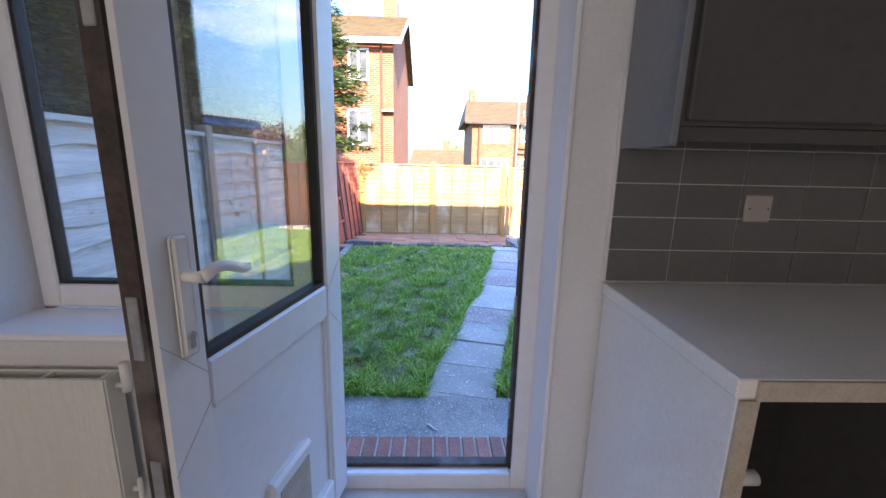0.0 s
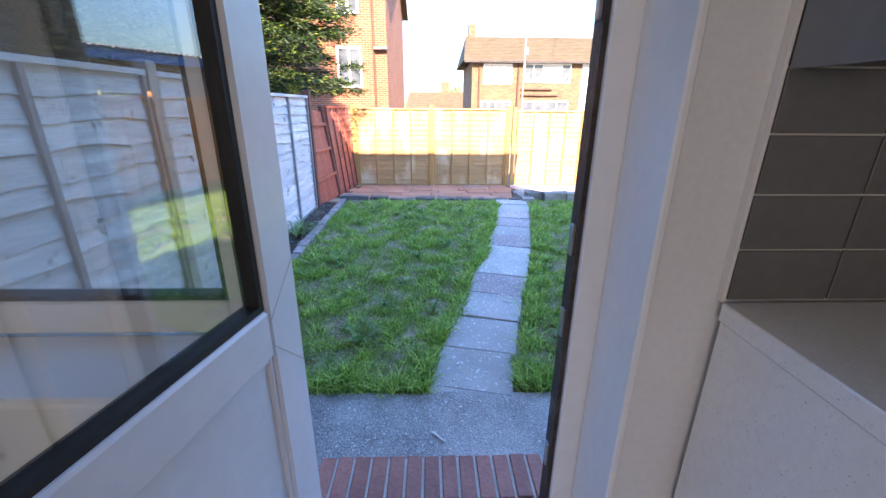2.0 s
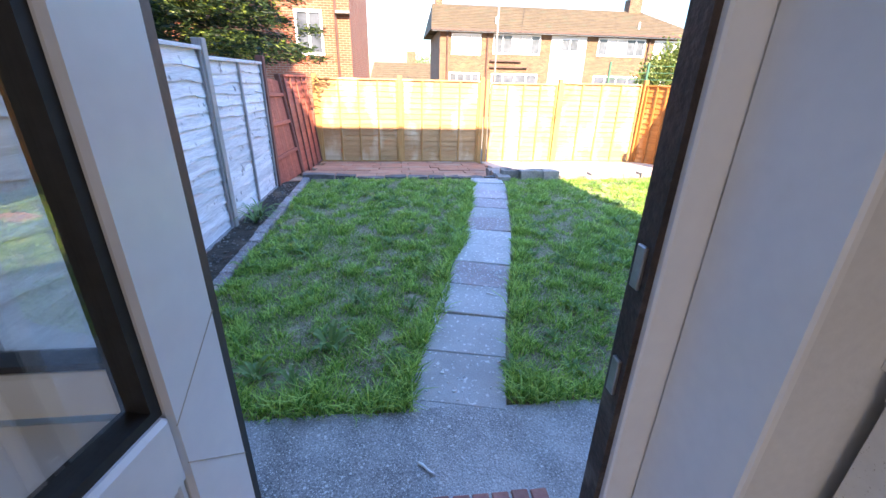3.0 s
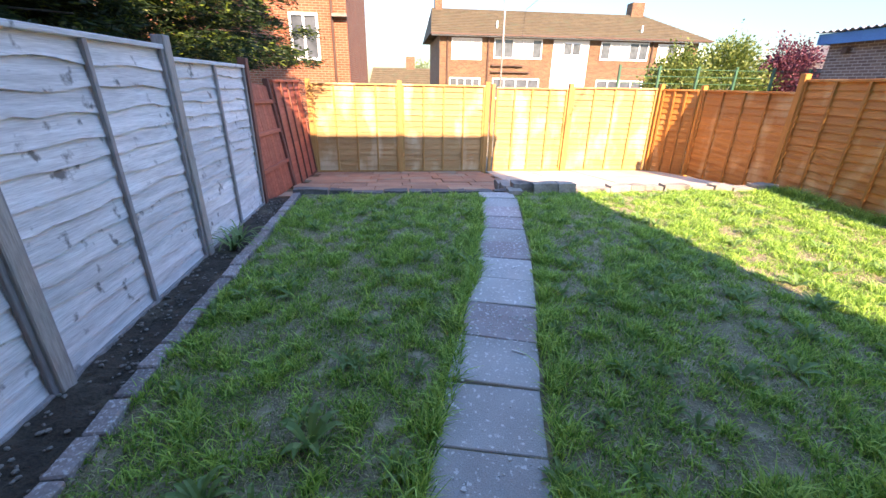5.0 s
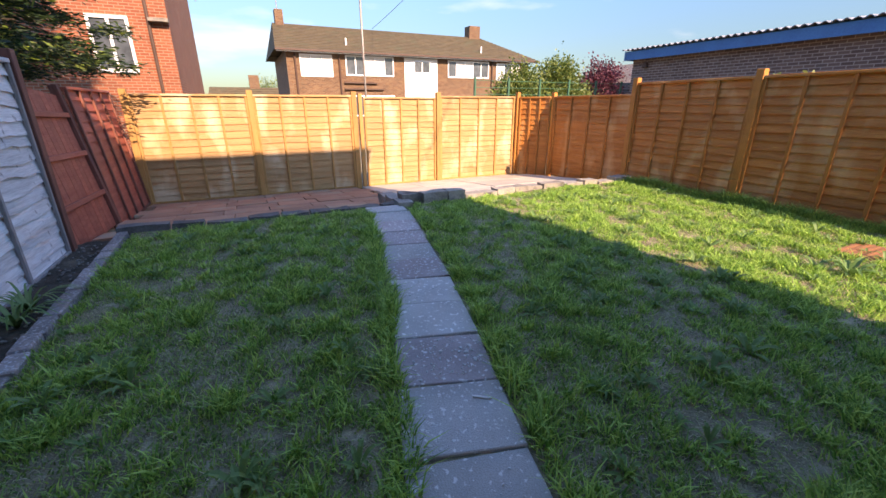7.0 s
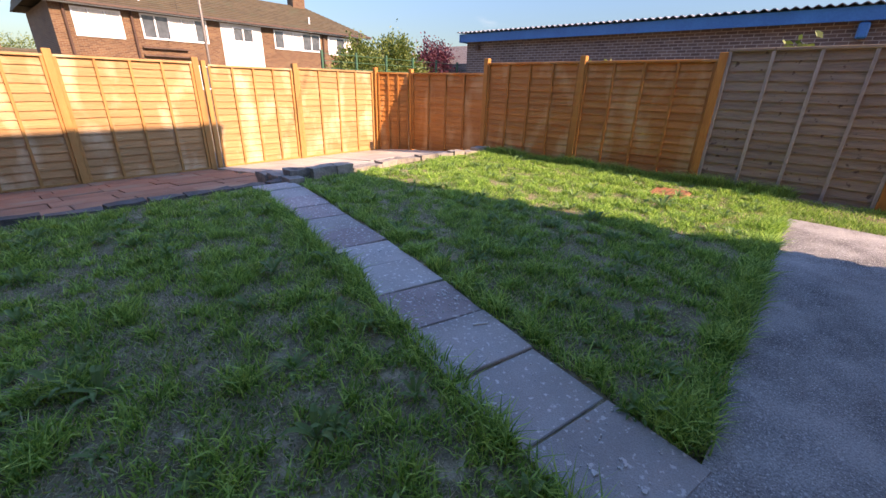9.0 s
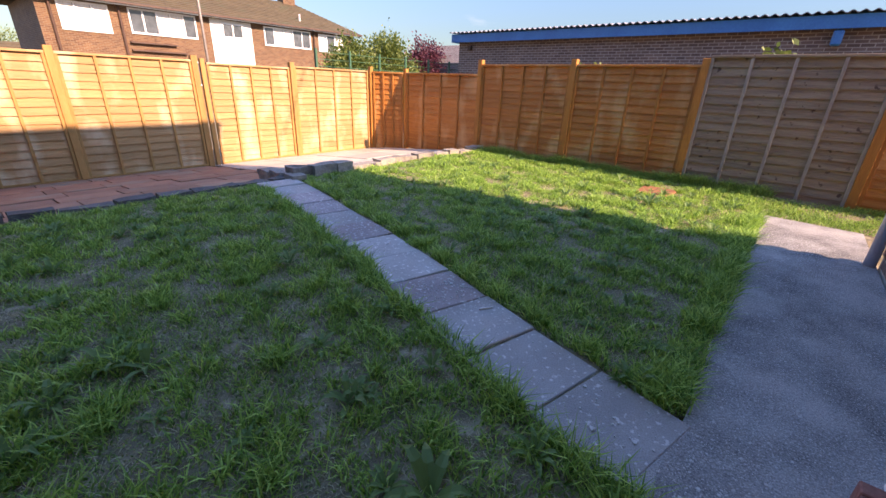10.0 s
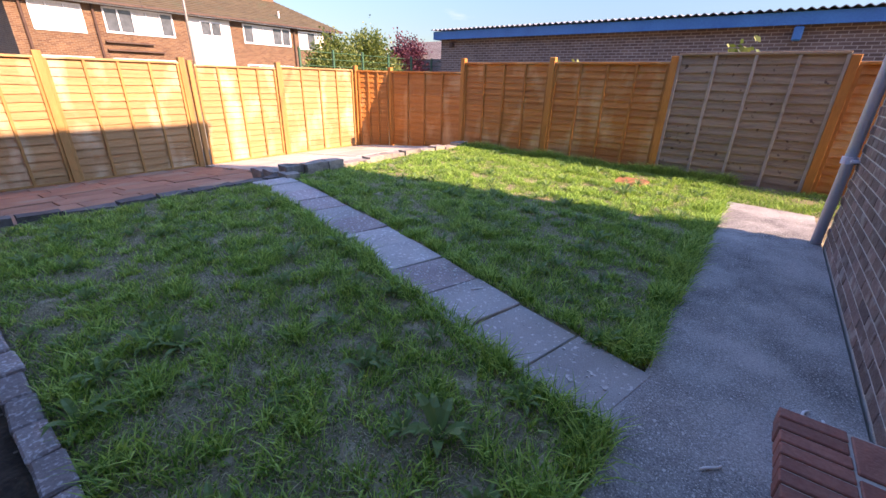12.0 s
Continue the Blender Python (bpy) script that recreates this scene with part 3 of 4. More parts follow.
part("side_wall", solid(3.36, 3.46, -6.5, 1.5, -0.2, 5.85), M_WALLRED, house)
part("side_wall", solid(-9.0, -8.9, -6.5, 1.5, -0.2, 5.85), M_WALLRED, house)
part("back_wall", solid(-9.0, 3.46, -6.6, -6.5, -0.2, 5.85), M_WALLRED, house)

bm = bmesh.new()
ev = [bm.verts.new(c) for c in ((-9.2, 1.8, 5.83), (3.52, 1.8, 5.83), (3.52, -6.9, 5.83), (-9.2, -6.9, 5.83), (-8.9, -2.5, 7.6), (0.6, -2.5, 7.6))]
for f in ((0, 1, 5, 4), (1, 2, 5), (2, 3, 4, 5), (3, 0, 4), (3, 2, 1, 0)):
    bm.faces.new([ev[i] for i in f])
one("house_roof", bm, M_ROOF, "brown tiled hipped roof of the house", "roof", "structure")

one("floor", solid(-2.2, 3.2, -3.2, 1.46, 0.0, 0.146), M_GROUT, "pale tiled kitchen floor", "floor", "structure")
tiles = thing("floor_tiles", "large pale grey floor tiles in the kitchen", "floor tiles", kind="structure")
tl = mesh_of("floor_tile", solid(-0.148, 0.148, -0.298, 0.298, -0.004, 0.004, bevel=0.0015), M_FLOOR)
for i in range(10):
    for j in range(5):
        piece("floor_tile", tl, tiles, pose(-1.5 + i * 0.3, 1.1 - j * 0.6, 0.15))
one("ceiling", solid(-2.2, 3.2, -3.2, 1.5, 2.56, 2.66), M_CEIL, "plain white kitchen ceiling", "ceiling", "structure")
one("wall_west", solid(-2.3, -2.2, -3.2, 1.5, 0, 2.66), M_PLASTER, "plain white kitchen wall", "wall", "structure")
one("wall_east", solid(3.2, 3.3, -3.2, 1.29, 0, 2.66), M_PLASTER, "plain white kitchen wall", "wall", "structure")
# unseen wall; its opening is made up to hold the fill lamp
south = thing("wall_south", "plain white kitchen wall with an opening added for the fill lamp", "wall", kind="structure")
for x0, x1, z0, z1 in ((-2.3, -2.05, 0, 2.66), (-0.35, 3.3, 0, 2.66), (-2.05, -0.35, 0, 1.0), (-2.05, -0.35, 2.3, 2.66)):
    part("wall", solid(x0, x1, -3.3, -3.2, z0, z1), M_PLASTER, south)

# door frame
dframe = thing("door_frame", "white upvc door frame with a low threshold", "door frame", kind="structure")
for x0, x1, in ((DX0, -0.385), (0.345, DX1)):
    part("jamb", solid(x0, x1, 1.46, 1.53, 0.13, 2.2, bevel=0.004), M_UPVC, dframe)
part("head", solid(DX0, DX1, 1.46, 1.53, 2.14, 2.218, bevel=0.004), M_UPVC, dframe)
part("threshold", solid(-0.385, 0.345, 1.46, 1.545, 0.13, 0.215, bevel=0.006), M_UPVC, dframe)
part("threshold_strip", solid(-0.385, 0.345, 1.50, 1.548, 0.216, 0.232, bevel=0.003), M_GRIME, dframe, "dirty metal threshold strip")
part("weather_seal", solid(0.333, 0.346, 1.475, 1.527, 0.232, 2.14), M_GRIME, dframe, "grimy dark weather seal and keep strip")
part("weather_seal", solid(-0.386, -0.373, 1.5, 1.527, 0.232, 2.14), M_GASKET, dframe)
for z in (0.5, 0.95, 1.18, 1.7):
    part("keep", solid(0.326, 0.334, 1.488, 1.512, z - 0.04, z + 0.04, bevel=0.002), M_STEEL, dframe)
part("reveal_trim", solid(0.405, 0.422, 1.27, 1.458, 0.15, 2.2, bevel=0.004), M_UPVC, dframe)

# open door: local x from hinge to free edge, y its outer face
door = thing("door_1", "open white half-glazed upvc back door with a white lever handle", "door", pose(-0.395, 1.452, 0.19, 0, 0, -101.5), kind="structure")
W, H, S, T = 0.775, 1.95, 0.115, 0.06
RAIL0, RAIL1 = 0.78, 0.89


def bar(name, x0, x1, z0, z1, y0=0.0, y1=T):
    return part(name, solid(x0, x1, y0, y1, z0, z1, bevel=0.006), M_UPVC, door)


bar("stile", 0, S, 0, H)
bar("stile", W - S, W, 0, H)
bar("top_rail", S, W - S, H - S, H)
bar("mid_rail", S, W - S, RAIL0, RAIL1)
bar("bottom_rail", S, W - S, 0, 0.12)
part("lower_panel", solid(S, W - S, 0.018, 0.042, 0.12, RAIL0, bevel=0.003), M_UPVC, door)
pane = part("pane", solid(S - 0.01, W - S + 0.01, 0.028, 0.034, RAIL1 - 0.01, H - S + 0.01), M_GLASS, door, "clear double-glazed pane")
pane.visible_shadow = False
for x0, x1, z0, z1 in ((S, S + 0.014, RAIL1, H - S), (W - S - 0.014, W - S, RAIL1, H - S), (S + 0.014, W - S - 0.014, RAIL1, RAIL1 + 0.014), (S + 0.014, W - S - 0.014, H - S - 0.014, H - S)):
    part("gasket", solid(x0, x1, 0.012, 0.05, z0, z1), M_GASKET, door)
for x0, x1, z0, z1 in ((S, S + 0.012, 0.12, RAIL0), (W - S - 0.012, W - S, 0.12, RAIL0), (S + 0.012, W - S - 0.012, 0.12, 0.132), (S + 0.012, W - S - 0.012, RAIL0 - 0.012, RAIL0)):
    part("bead", solid(x0, x1, 0.005, 0.052, z0, z1, bevel=0.003), M_UPVC, door)
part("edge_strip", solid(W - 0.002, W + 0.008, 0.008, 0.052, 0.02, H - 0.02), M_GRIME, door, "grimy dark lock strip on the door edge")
for z in (0.35, 0.62, 0.95, 1.5):
    part("lock_plate", solid(W + 0.004, W + 0.011, 0.018, 0.042, z, z + 0.12, bevel=0.002), M_STEEL, door)
for cx, cz, turn in ((W - S * 0.5, RAIL0 - 0.03, 45), (S * 0.5, RAIL0 - 0.03, -45), (W - S * 0.5, RAIL1 + 0.03, -45), (S * 0.5, RAIL1 + 0.03, 45)):
    part("weld_seam", solid(-0.075, 0.075, 0.0, 0.0012, -0.0007, 0.0007, pose(cx, T - 0.0005, cz, 0, turn, 0)), M_CHIP, door)
flap = part("cat_flap", solid(0.27, 0.49, T - 0.03, T + 0.006, 0.16, 0.42, bevel=0.01), M_UPVC, door, "white framed cat flap")
part("flap_pane", solid(0.3, 0.46, T + 0.004, T + 0.009, 0.19, 0.38), M_CHIP, flap)
for side in (1, -1):
    y = T if side > 0 else 0.0
    hx = W - 0.066
    plate = part("handle_plate", solid(hx - 0.021, hx + 0.021, min(y, y + side * 0.012), max(y, y + side * 0.012), 0.925, 1.17, bevel=0.008), M_PLASTIC, door, "white handle backplate")
    bm = bmesh.new()
    rod(bm, (hx, y, 1.09), (hx, y + side * 0.05, 1.09), 0.011, sides=14)
    pts = [Vector((hx - 0.13 * k / 12, y + side * (0.05 + 0.006 * math.sin(k / 4)), 1.09 + 0.012 * math.sin(k * 0.42))) for k in range(13)]
    tube(bm, pts, 0.013, 0.0085)
    part("lever", bm, M_PLASTIC, plate, "white lever handle", True)
    bm = bmesh.new()
    rod(bm, (hx, y + side * 0.008, 0.97), (hx, y + side * 0.016, 0.97), 0.009, sides=14)
    box(bm, hx - 0.005, hx + 0.005, min(y + side * 0.008, y + side * 0.016), max(y + side * 0.008, y + side * 0.016), 0.945, 0.97)
    part("lock_cylinder", bm, M_STEEL, plate)

# kitchen window
win = thing("window_1", "white upvc kitchen window looking on the fence", "window", kind="structure")
for x0, x1, z0, z1 in ((WX0, WX0 + 0.07, WZ0, WZ1), (WX1 - 0.07, WX1, WZ0, WZ1), (WX0 + 0.07, WX1 - 0.07, WZ0, WZ0 + 0.09), (WX0 + 0.07, WX1 - 0.07, WZ1 - 0.07, WZ1)):
    part("window_frame", solid(x0, x1, 1.49, 1.56, z0, z1, bevel=0.006), M_UPVC, win)
for x0, x1, z0, z1 in ((WX0 + 0.07, WX0 + 0.083, WZ0 + 0.09, WZ1 - 0.07), (WX1 - 0.083, WX1 - 0.07, WZ0 + 0.09, WZ1 - 0.07), (WX0 + 0.083, WX1 - 0.083, WZ0 + 0.09, WZ0 + 0.103), (WX0 + 0.083, WX1 - 0.083, WZ1 - 0.083, WZ1 - 0.07)):
    part("gasket", solid(x0, x1, 1.5, 1.545, z0, z1), M_GASKET, win)
wp = part("pane", solid(WX0 + 0.065, WX1 - 0.065, 1.52, 1.526, WZ0 + 0.085, WZ1 - 0.065), M_GLASS, win)
wp.visible_shadow = False
part("window_sill", solid(WX0 - 0.1, WX1 - 0.02, 1.24, 1.49, WZ0 - 0.028, WZ0 - 0.002, bevel=0.008), M_UPVC, win, "white window board")

# radiator
rad = thing("radiator", "white panel radiator under the kitchen window", "radiator", pose(-1.62, 1.2, 0.0))
bm = bmesh.new()
prev = None
for k in range(113):
    x, dy = -0.4 + 0.98 * k / 112, -0.01 - (0.003 if k % 4 in (1, 2) else 0.0)
    cur = [bm.verts.new(p) for p in ((x, dy, 0.3), (x, 0.0, 0.3), (x, 0.0, 0.8), (x, dy, 0.8))]
    for i in range(4 if prev else 0):
        bm.faces.new((prev[i], prev[(i + 1) % 4], cur[(i + 1) % 4], cur[i]))
    if k in (0, 112):
        bm.faces.new(cur)
    prev = cur
part("front_panel", bm, M_RAD, rad)
part("rear_panel", solid(-0.4, 0.58, 0.05, 0.06, 0.3, 0.8, bevel=0.004), M_RAD, rad)
for k in range(6):
    part("top_grille", solid(-0.4 + k * 0.19, -0.385 + k * 0.19, 0.0, 0.05, 0.78, 0.795), M_RAD, rad)
part("side_cover", solid(0.575, 0.585, -0.01, 0.06, 0.3, 0.8, bevel=0.002), M_RAD, rad)
bm = rod(bmesh.new(), (0.62, 0.03, 0.74), (0.62, 0.03, 0.84), 0.016)
rod(bm, (0.58, 0.03, 0.76), (0.62, 0.03, 0.76), 0.009)
part("valve", bm, M_PLASTIC, rad, "white bleed valve", True)
bm = rod(bmesh.new(), (0.61, 0.03, 0.15), (0.61, 0.03, 0.4), 0.008)
rod(bm, (0.58, 0.03, 0.36), (0.61, 0.03, 0.36), 0.009)
part("feed_pipe", bm, M_PLASTIC, rad, "white feed pipe", True)

# worktop run
WT = 1.122
top = thing("worktop", "white speckled worktop with a square beige edge", "worktop")
part("slab", solid(0.565, 2.9, 0.66, 1.272, WT - 0.04, WT, bevel=0.003), M_QUARTZ, top)
part("front_edge", solid(0.6, 2.9, 0.652, 0.659, WT - 0.04, WT - 0.001), M_CHIP, top, "beige speckled edge strip")
endp = thing("end_panel", "white speckled end panel under the worktop", "end panel")
part("panel", solid(0.57, 0.61, 0.663, 1.27, 0.156, WT - 0.041, bevel=0.002), M_QUARTZ, endp)
part("front_edge", solid(0.572, 0.608, 0.655, 0.662, 0.156, WT - 0.042), M_CHIP, endp)
rail = bmesh.new()
rod(rail, (0.611, 0.72, 0.86), (0.69, 0.72, 0.86), 0.016, sides=14)
one("waste_pipe", rail, M_PLASTIC, "short white capped pipe stub under the worktop", "pipe", smooth=True)
base = thing("base_cabinet", "dark grey base cabinet under the worktop", "cabinet")
part("body", solid(1.25, 2.9, 0.72, 1.27, 0.3, WT - 0.041, bevel=0.003), M_CAB, base)
part("plinth", solid(1.25, 2.9, 0.76, 1.26, 0.156, 0.299), M_CAB, base)
for x0, x1 in ((1.253, 1.8), (1.806, 2.35), (2.356, 2.897)):
    part("door", solid(x0, x1, 0.698, 0.718, 0.31, WT - 0.05, bevel=0.004), M_CAB, base)
# board added so the gap under the worktop reads as deep shade
one("appliance_gap_back", solid(0.62, 1.249, 1.24, 1.27, 0.156, WT - 0.042), M_GAPSHADE, "added board coloured near black for the shade in the appliance gap", "panel")

splash = thing("splashback", "grey glazed brick tiles with pale grout over the worktop", "splashback", kind="structure")
part("grout", solid(0.572, 2.72, 1.279, 1.289, WT + 0.001, WT + 0.65), M_GROUT, splash)
tile = mesh_of("tile", solid(-0.1002, 0.1002, -0.006, 0.0, -0.0517, 0.0517, bevel=0.0015), M_TILE)
for i in range(10):
    for j in range(6):
        piece("tile", tile, splash, pose(0.676 + i * 0.2045, 1.2785, WT + 0.057 + j * 0.1072))
part("edge_trim", solid(0.564, 0.571, 1.272, 1.289, WT + 0.001, WT + 0.65), M_PLASTIC, splash, "white tile trim")
sock = thing("blanking_plate", "white square blanking plate on the tiles", "wall plate", pose(1.035, 1.268, 1.375))
part("plate", solid(-0.043, 0.043, -0.008, 0.004, -0.043, 0.043, bevel=0.004), M_PLATE, sock)
for sx in (-0.03, 0.03):
    part("screw", rod(bmesh.new(), (sx, -0.0095, 0), (sx, -0.007, 0), 0.003), M_GRIME, sock)

cab = thing("wall_cabinet", "grey gloss wall cabinet with a pale side panel", "wall cabinet")
part("side_panel", solid(0.572, 0.59, 1.0, 1.27, 1.55, 2.35, bevel=0.002), M_CABSIDE, cab, "pale blue-grey gloss side panel")
part("carcass", solid(0.591, 1.75, 1.02, 1.27, 1.6, 2.35, bevel=0.002), M_CAB, cab)
for x0, x1 in ((0.609, 1.18), (1.186, 1.745)):
    part("door", solid(x0, x1, 0.997, 1.018, 1.61, 2.35, bevel=0.004), M_CAB, cab, "dark grey gloss door")
part("light_pelmet", solid(0.591, 1.75, 1.025, 1.045, 1.562, 1.599, bevel=0.002), M_CAB, cab)

# brick doorstep
step = thing("doorstep", "red brick doorstep below the back door", "doorstep")
part("mortar_bed", solid(-0.495, 0.465, 1.602, 1.925, -0.1, 0.03), M_MORTAR, step)
sb = mesh_of("brick", solid(-0.0315, 0.0315, -0.105, 0.105, -0.11, 0.006, bevel=0.004), M_STEP)
for k in range(13):
    piece("brick", sb, step, pose(-0.465 + k * 0.0745, 1.828 + R.uniform(-0.003, 0.003), 0.034, 0, 0, R.uniform(-0.8, 0.8)))
hb = mesh_of("brick", solid(-0.105, 0.105, -0.05, 0.05, -0.11, 0.006, bevel=0.004), M_STEP)
for k in range(4):
    piece("brick", hb, step, pose(-0.38 + k * 0.24, 1.663, 0.035))

# downpipe on the house corner
dp = thing("downpipe", "grey rainwater pipe on the corner of the house", "drainpipe")
bm = rod(bmesh.new(), (3.41, 1.665, -0.04), (3.41, 1.665, 4.9), 0.041, sides=18)
part("pipe", bm, M_PIPE, dp, smooth=True)
for z in (0.72, 2.6):
    part("collar", rod(bmesh.new(), (3.41, 1.665, z - 0.03), (3.41, 1.665, z + 0.03), 0.055, sides=18), M_PIPE, dp)
    part("bracket", solid(3.34, 3.48, 1.602, 1.66, z - 0.012, z + 0.012, bevel=0.003), M_PIPE, dp)

bm = bmesh.new()
pts = [Vector((0.575 + 0.05 * math.cos(a), 1.8 + 0.035 * math.sin(a), -0.036)) for a in np.linspace(0.3, 5.0, 14)]
tube(bm, pts, 0.006, 0.006, 8)
one("plastic_ring", bm, M_PLASTIC, "broken white plastic ring on the patio", "litter", smooth=True)
for px, py, ang, zz in ((0.016, 2.113, -42, -0.044), (0.61, 3.547, -30, -0.04)):
    bm = bmesh.new()
    tube(bm, [Vector((-0.045 + 0.011 * k, 0.003 * math.sin(k * 0.8), 0.007)) for k in range(9)], 0.0065, 0.004, 8)
    one("white_twig", bm, M_PLASTIC, "small pale peeled stick lying on the paving", "stick", smooth=True, m=pose(px, py, zz, 0, 0, ang))

# ---- beyond the garden ----
def far_window(parent, x0, x1, z0, z1, y, bays, curtain=()):
    """A white framed window on a wall that faces the garden, built proud of it."""
    w = part("window", solid(x0 + 0.05, x1 - 0.05, y - 0.012, y - 0.004, z0 + 0.05, z1 - 0.05), M_FARGLASS, parent, "white framed window")
    for a, b, c, d in ((x0, x0 + 0.07, z0, z1), (x1 - 0.07, x1, z0, z1), (x0 + 0.07, x1 - 0.07, z0, z0 + 0.09), (x0 + 0.07, x1 - 0.07, z1 - 0.08, z1)):
        part("frame", solid(a, b, y - 0.06, y - 0.003, c, d), M_UPVC, w)
    for k in range(1, bays):
        x = x0 + (x1 - x0) * k / bays
        part("mullion", solid(x - 0.035, x + 0.035, y - 0.055, y - 0.013, z0 + 0.09, z1 - 0.08), M_UPVC, w)
    for k in curtain:
        a = x0 + (x1 - x0) * k / bays
        part("curtain", solid(a + 0.05, a + (x1 - x0) / bays - 0.05, y - 0.018, y - 0.014, z0 + 0.09, z1 - 0.08), M_CURTAIN, w)
    return w


def tiled_slope(bm, a, b, c, d, rows):
    """A roof slope from eave a-b up to ridge d-c, in lapped courses."""
    a, b, c, d = map(Vector, (a, b, c, d))
    nrm = (b - a).cross(d - a).normalized()
    if nrm.z < 0:
        nrm = -nrm
    for k in range(rows):
        u, v = k / rows, (k + 1) / rows
        q = [a.lerp(d, u) + nrm * 0.035, b.lerp(c, u) + nrm * 0.035, b.lerp(c, v), a.lerp(d, v)]
        vs = [bm.verts.new(p) for p in q]
        bm.faces.new(vs)
        if k:
            bm.faces.new((vs[1], vs[0], below[3], below[2]))
        below = vs
    return bm


# flats across the way
FY, KS = 30.0, 1.077


def fx(x):
    return -0.18 + (x + 0.18) * KS


def fz(z):
    return 1.32 + (z - 1.32) * KS


flats = thing("apartment_building", "two-storey brown brick flats with white windows and a tiled hipped roof", "building")
L0, L1, E, G = fx(2.5), fx(18.8), fz(4.12), -1.1
part("wall", solid(L0, L1, FY, FY + 8, G, E), M_WALLFLAT, flats)
roof = tiled_slope(bmesh.new(), (L0 - 0.6, FY - 0.5, E), (L1 + 0.6, FY - 0.5, E), (L1 - 2.2, FY + 4, E + 2.0), (L0 - 0.2, FY + 4, E + 2.0), 16)
tiled_slope(roof, (L1 + 0.6, FY + 8.5, E), (L0 - 0.6, FY + 8.5, E), (L0 - 0.2, FY + 4, E + 2.0), (L1 - 2.2, FY + 4, E + 2.0), 6)
for tri in (((L0 - 0.6, FY - 0.5, E), (L0 - 0.6, FY + 8.5, E), (L0 - 0.2, FY + 4, E + 2.0)), ((L1 + 0.6, FY - 0.5, E), (L1 + 0.6, FY + 8.5, E), (L1 - 2.2, FY + 4, E + 2.0))):
    roof.faces.new([roof.verts.new(p) for p in tri])
rf = part("roof", roof, M_ROOF, flats)
part("fascia", solid(L0 - 0.55, L1 + 0.55, FY - 0.45, FY - 0.4, E - 0.14, E - 0.01), M_UPVC, flats)
part("gutter", solid(L0 - 0.6, L1 + 0.6, FY - 0.58, FY - 0.46, E - 0.08, E + 0.02), M_BROWNPIPE, flats)
for x, w in ((fx(2.5), 0.5), (fx(15.8), 0.95)):
    part("chimney", solid(x, x + w, FY + 3.6, FY + 4.4, E + 1.4, E + 2.75), M_WALLFLAT, flats)
for x in (6.0, 15.2):
    part("vent_pipe", rod(bmesh.new(), (fx(x), FY + 0.6, E + 0.3), (fx(x), FY + 0.6, E + 0.9), 0.05), M_UPVC, flats)
part("render_panel", solid(fx(9.4), fx(11.65), FY - 0.03, FY - 0.002, G + 0.3, E - 0.15), M_WHITEWALL, flats, "white rendered stair panel")
far_window(flats, fx(3.2), fx(5.0), fz(2.78), fz(3.95), FY, 3, (0, 1, 2))
far_window(flats, fx(5.75), fx(8.7), fz(2.88), fz(3.98), FY, 5, (2, 3))
far_window(flats, fx(10.0), fx(11.15), fz(3.1), fz(3.85), FY - 0.03, 2)
far_window(flats, fx(12.4), fx(15.5), fz(2.92), fz(3.95), FY, 5, (1, 2))
far_window(flats, fx(16.1), fx(18.0), fz(2.85), fz(3.92), FY, 3, (0, 2))
for a, b in ((3.1, 5.0), (5.75, 8.7), (12.4, 15.5), (16.1, 18.0)):
    far_window(flats, fx(a), fx(b), fz(0.6), fz(1.8), FY, 4)
for x in (2.95, 5.4, 15.75, 18.35):
    part("downpipe", rod(bmesh.new(), (fx(x), FY - 0.07, G), (fx(x), FY - 0.07, E), 0.06), M_BROWNPIPE, flats)
for a, b, z in ((5.6, 8.0, 2.15), (5.6, 7.6, 2.5)):
    part("porch_canopy", solid(fx(a), fx(b), FY - 0.2, FY - 0.002, fz(z) - 0.035, fz(z) + 0.035), M_BROWNPIPE, flats)

# red brick house beyond the conifers
rh = thing("brick_house", "red brick gabled house with a brown tiled roof", "house")
bm = bmesh.new()
HX, HY0, HY1, HE, HR = -1.65, 17.0, 26.5, 6.15, 8.3
pr = [(-11.0, HY0, -1), (-11.0, HY1, -1), (-11.0, HY1, HE), (-11.0, (HY0 + HY1) / 2, HR), (-11.0, HY0, HE)]
va = [bm.verts.new(p) for p in pr]
vb = [bm.verts.new((HX, p[1], p[2])) for p in pr]
bm.faces.new(va)
bm.faces.new(vb)
for i in range(5):
    bm.faces.new((va[i], vb[i], vb[(i + 1) % 5], va[(i + 1) % 5]))
part("wall", bm, M_WALLRED, rh)
bm = tiled_slope(bmesh.new(), (-11.3, HY0 - 0.4, HE - 0.1), (HX + 0.3, HY0 - 0.4, HE - 0.1), (HX + 0.3, 21.75, HR + 0.1), (-11.3, 21.75, HR + 0.1), 18)
tiled_slope(bm, (HX + 0.3, HY1 + 0.4, HE - 0.1), (-11.3, HY1 + 0.4, HE - 0.1), (-11.3, 21.75, HR + 0.1), (HX + 0.3, 21.75, HR + 0.1), 8)
part("roof", bm, M_ROOF, rh)
part("fascia", solid(-11.2, HX + 0.3, HY0 - 0.43, HY0 - 0.39, HE - 0.3, HE - 0.1), M_UPVC, rh)
for y0, z0, y1, z1 in ((HY0 - 0.42, HE - 0.22, 21.75, HR - 0.02), (21.75, HR - 0.02, HY1 + 0.42, HE - 0.22)):
    ln = math.hypot(y1 - y0, z1 - z0)
    part("verge_board", solid(0, 0.03, 0, ln, -0.1, 0.1, pose(HX + 0.3, y0, z0, math.degrees(math.atan2(z1 - z0, y1 - y0)))), M_UPVC, rh)
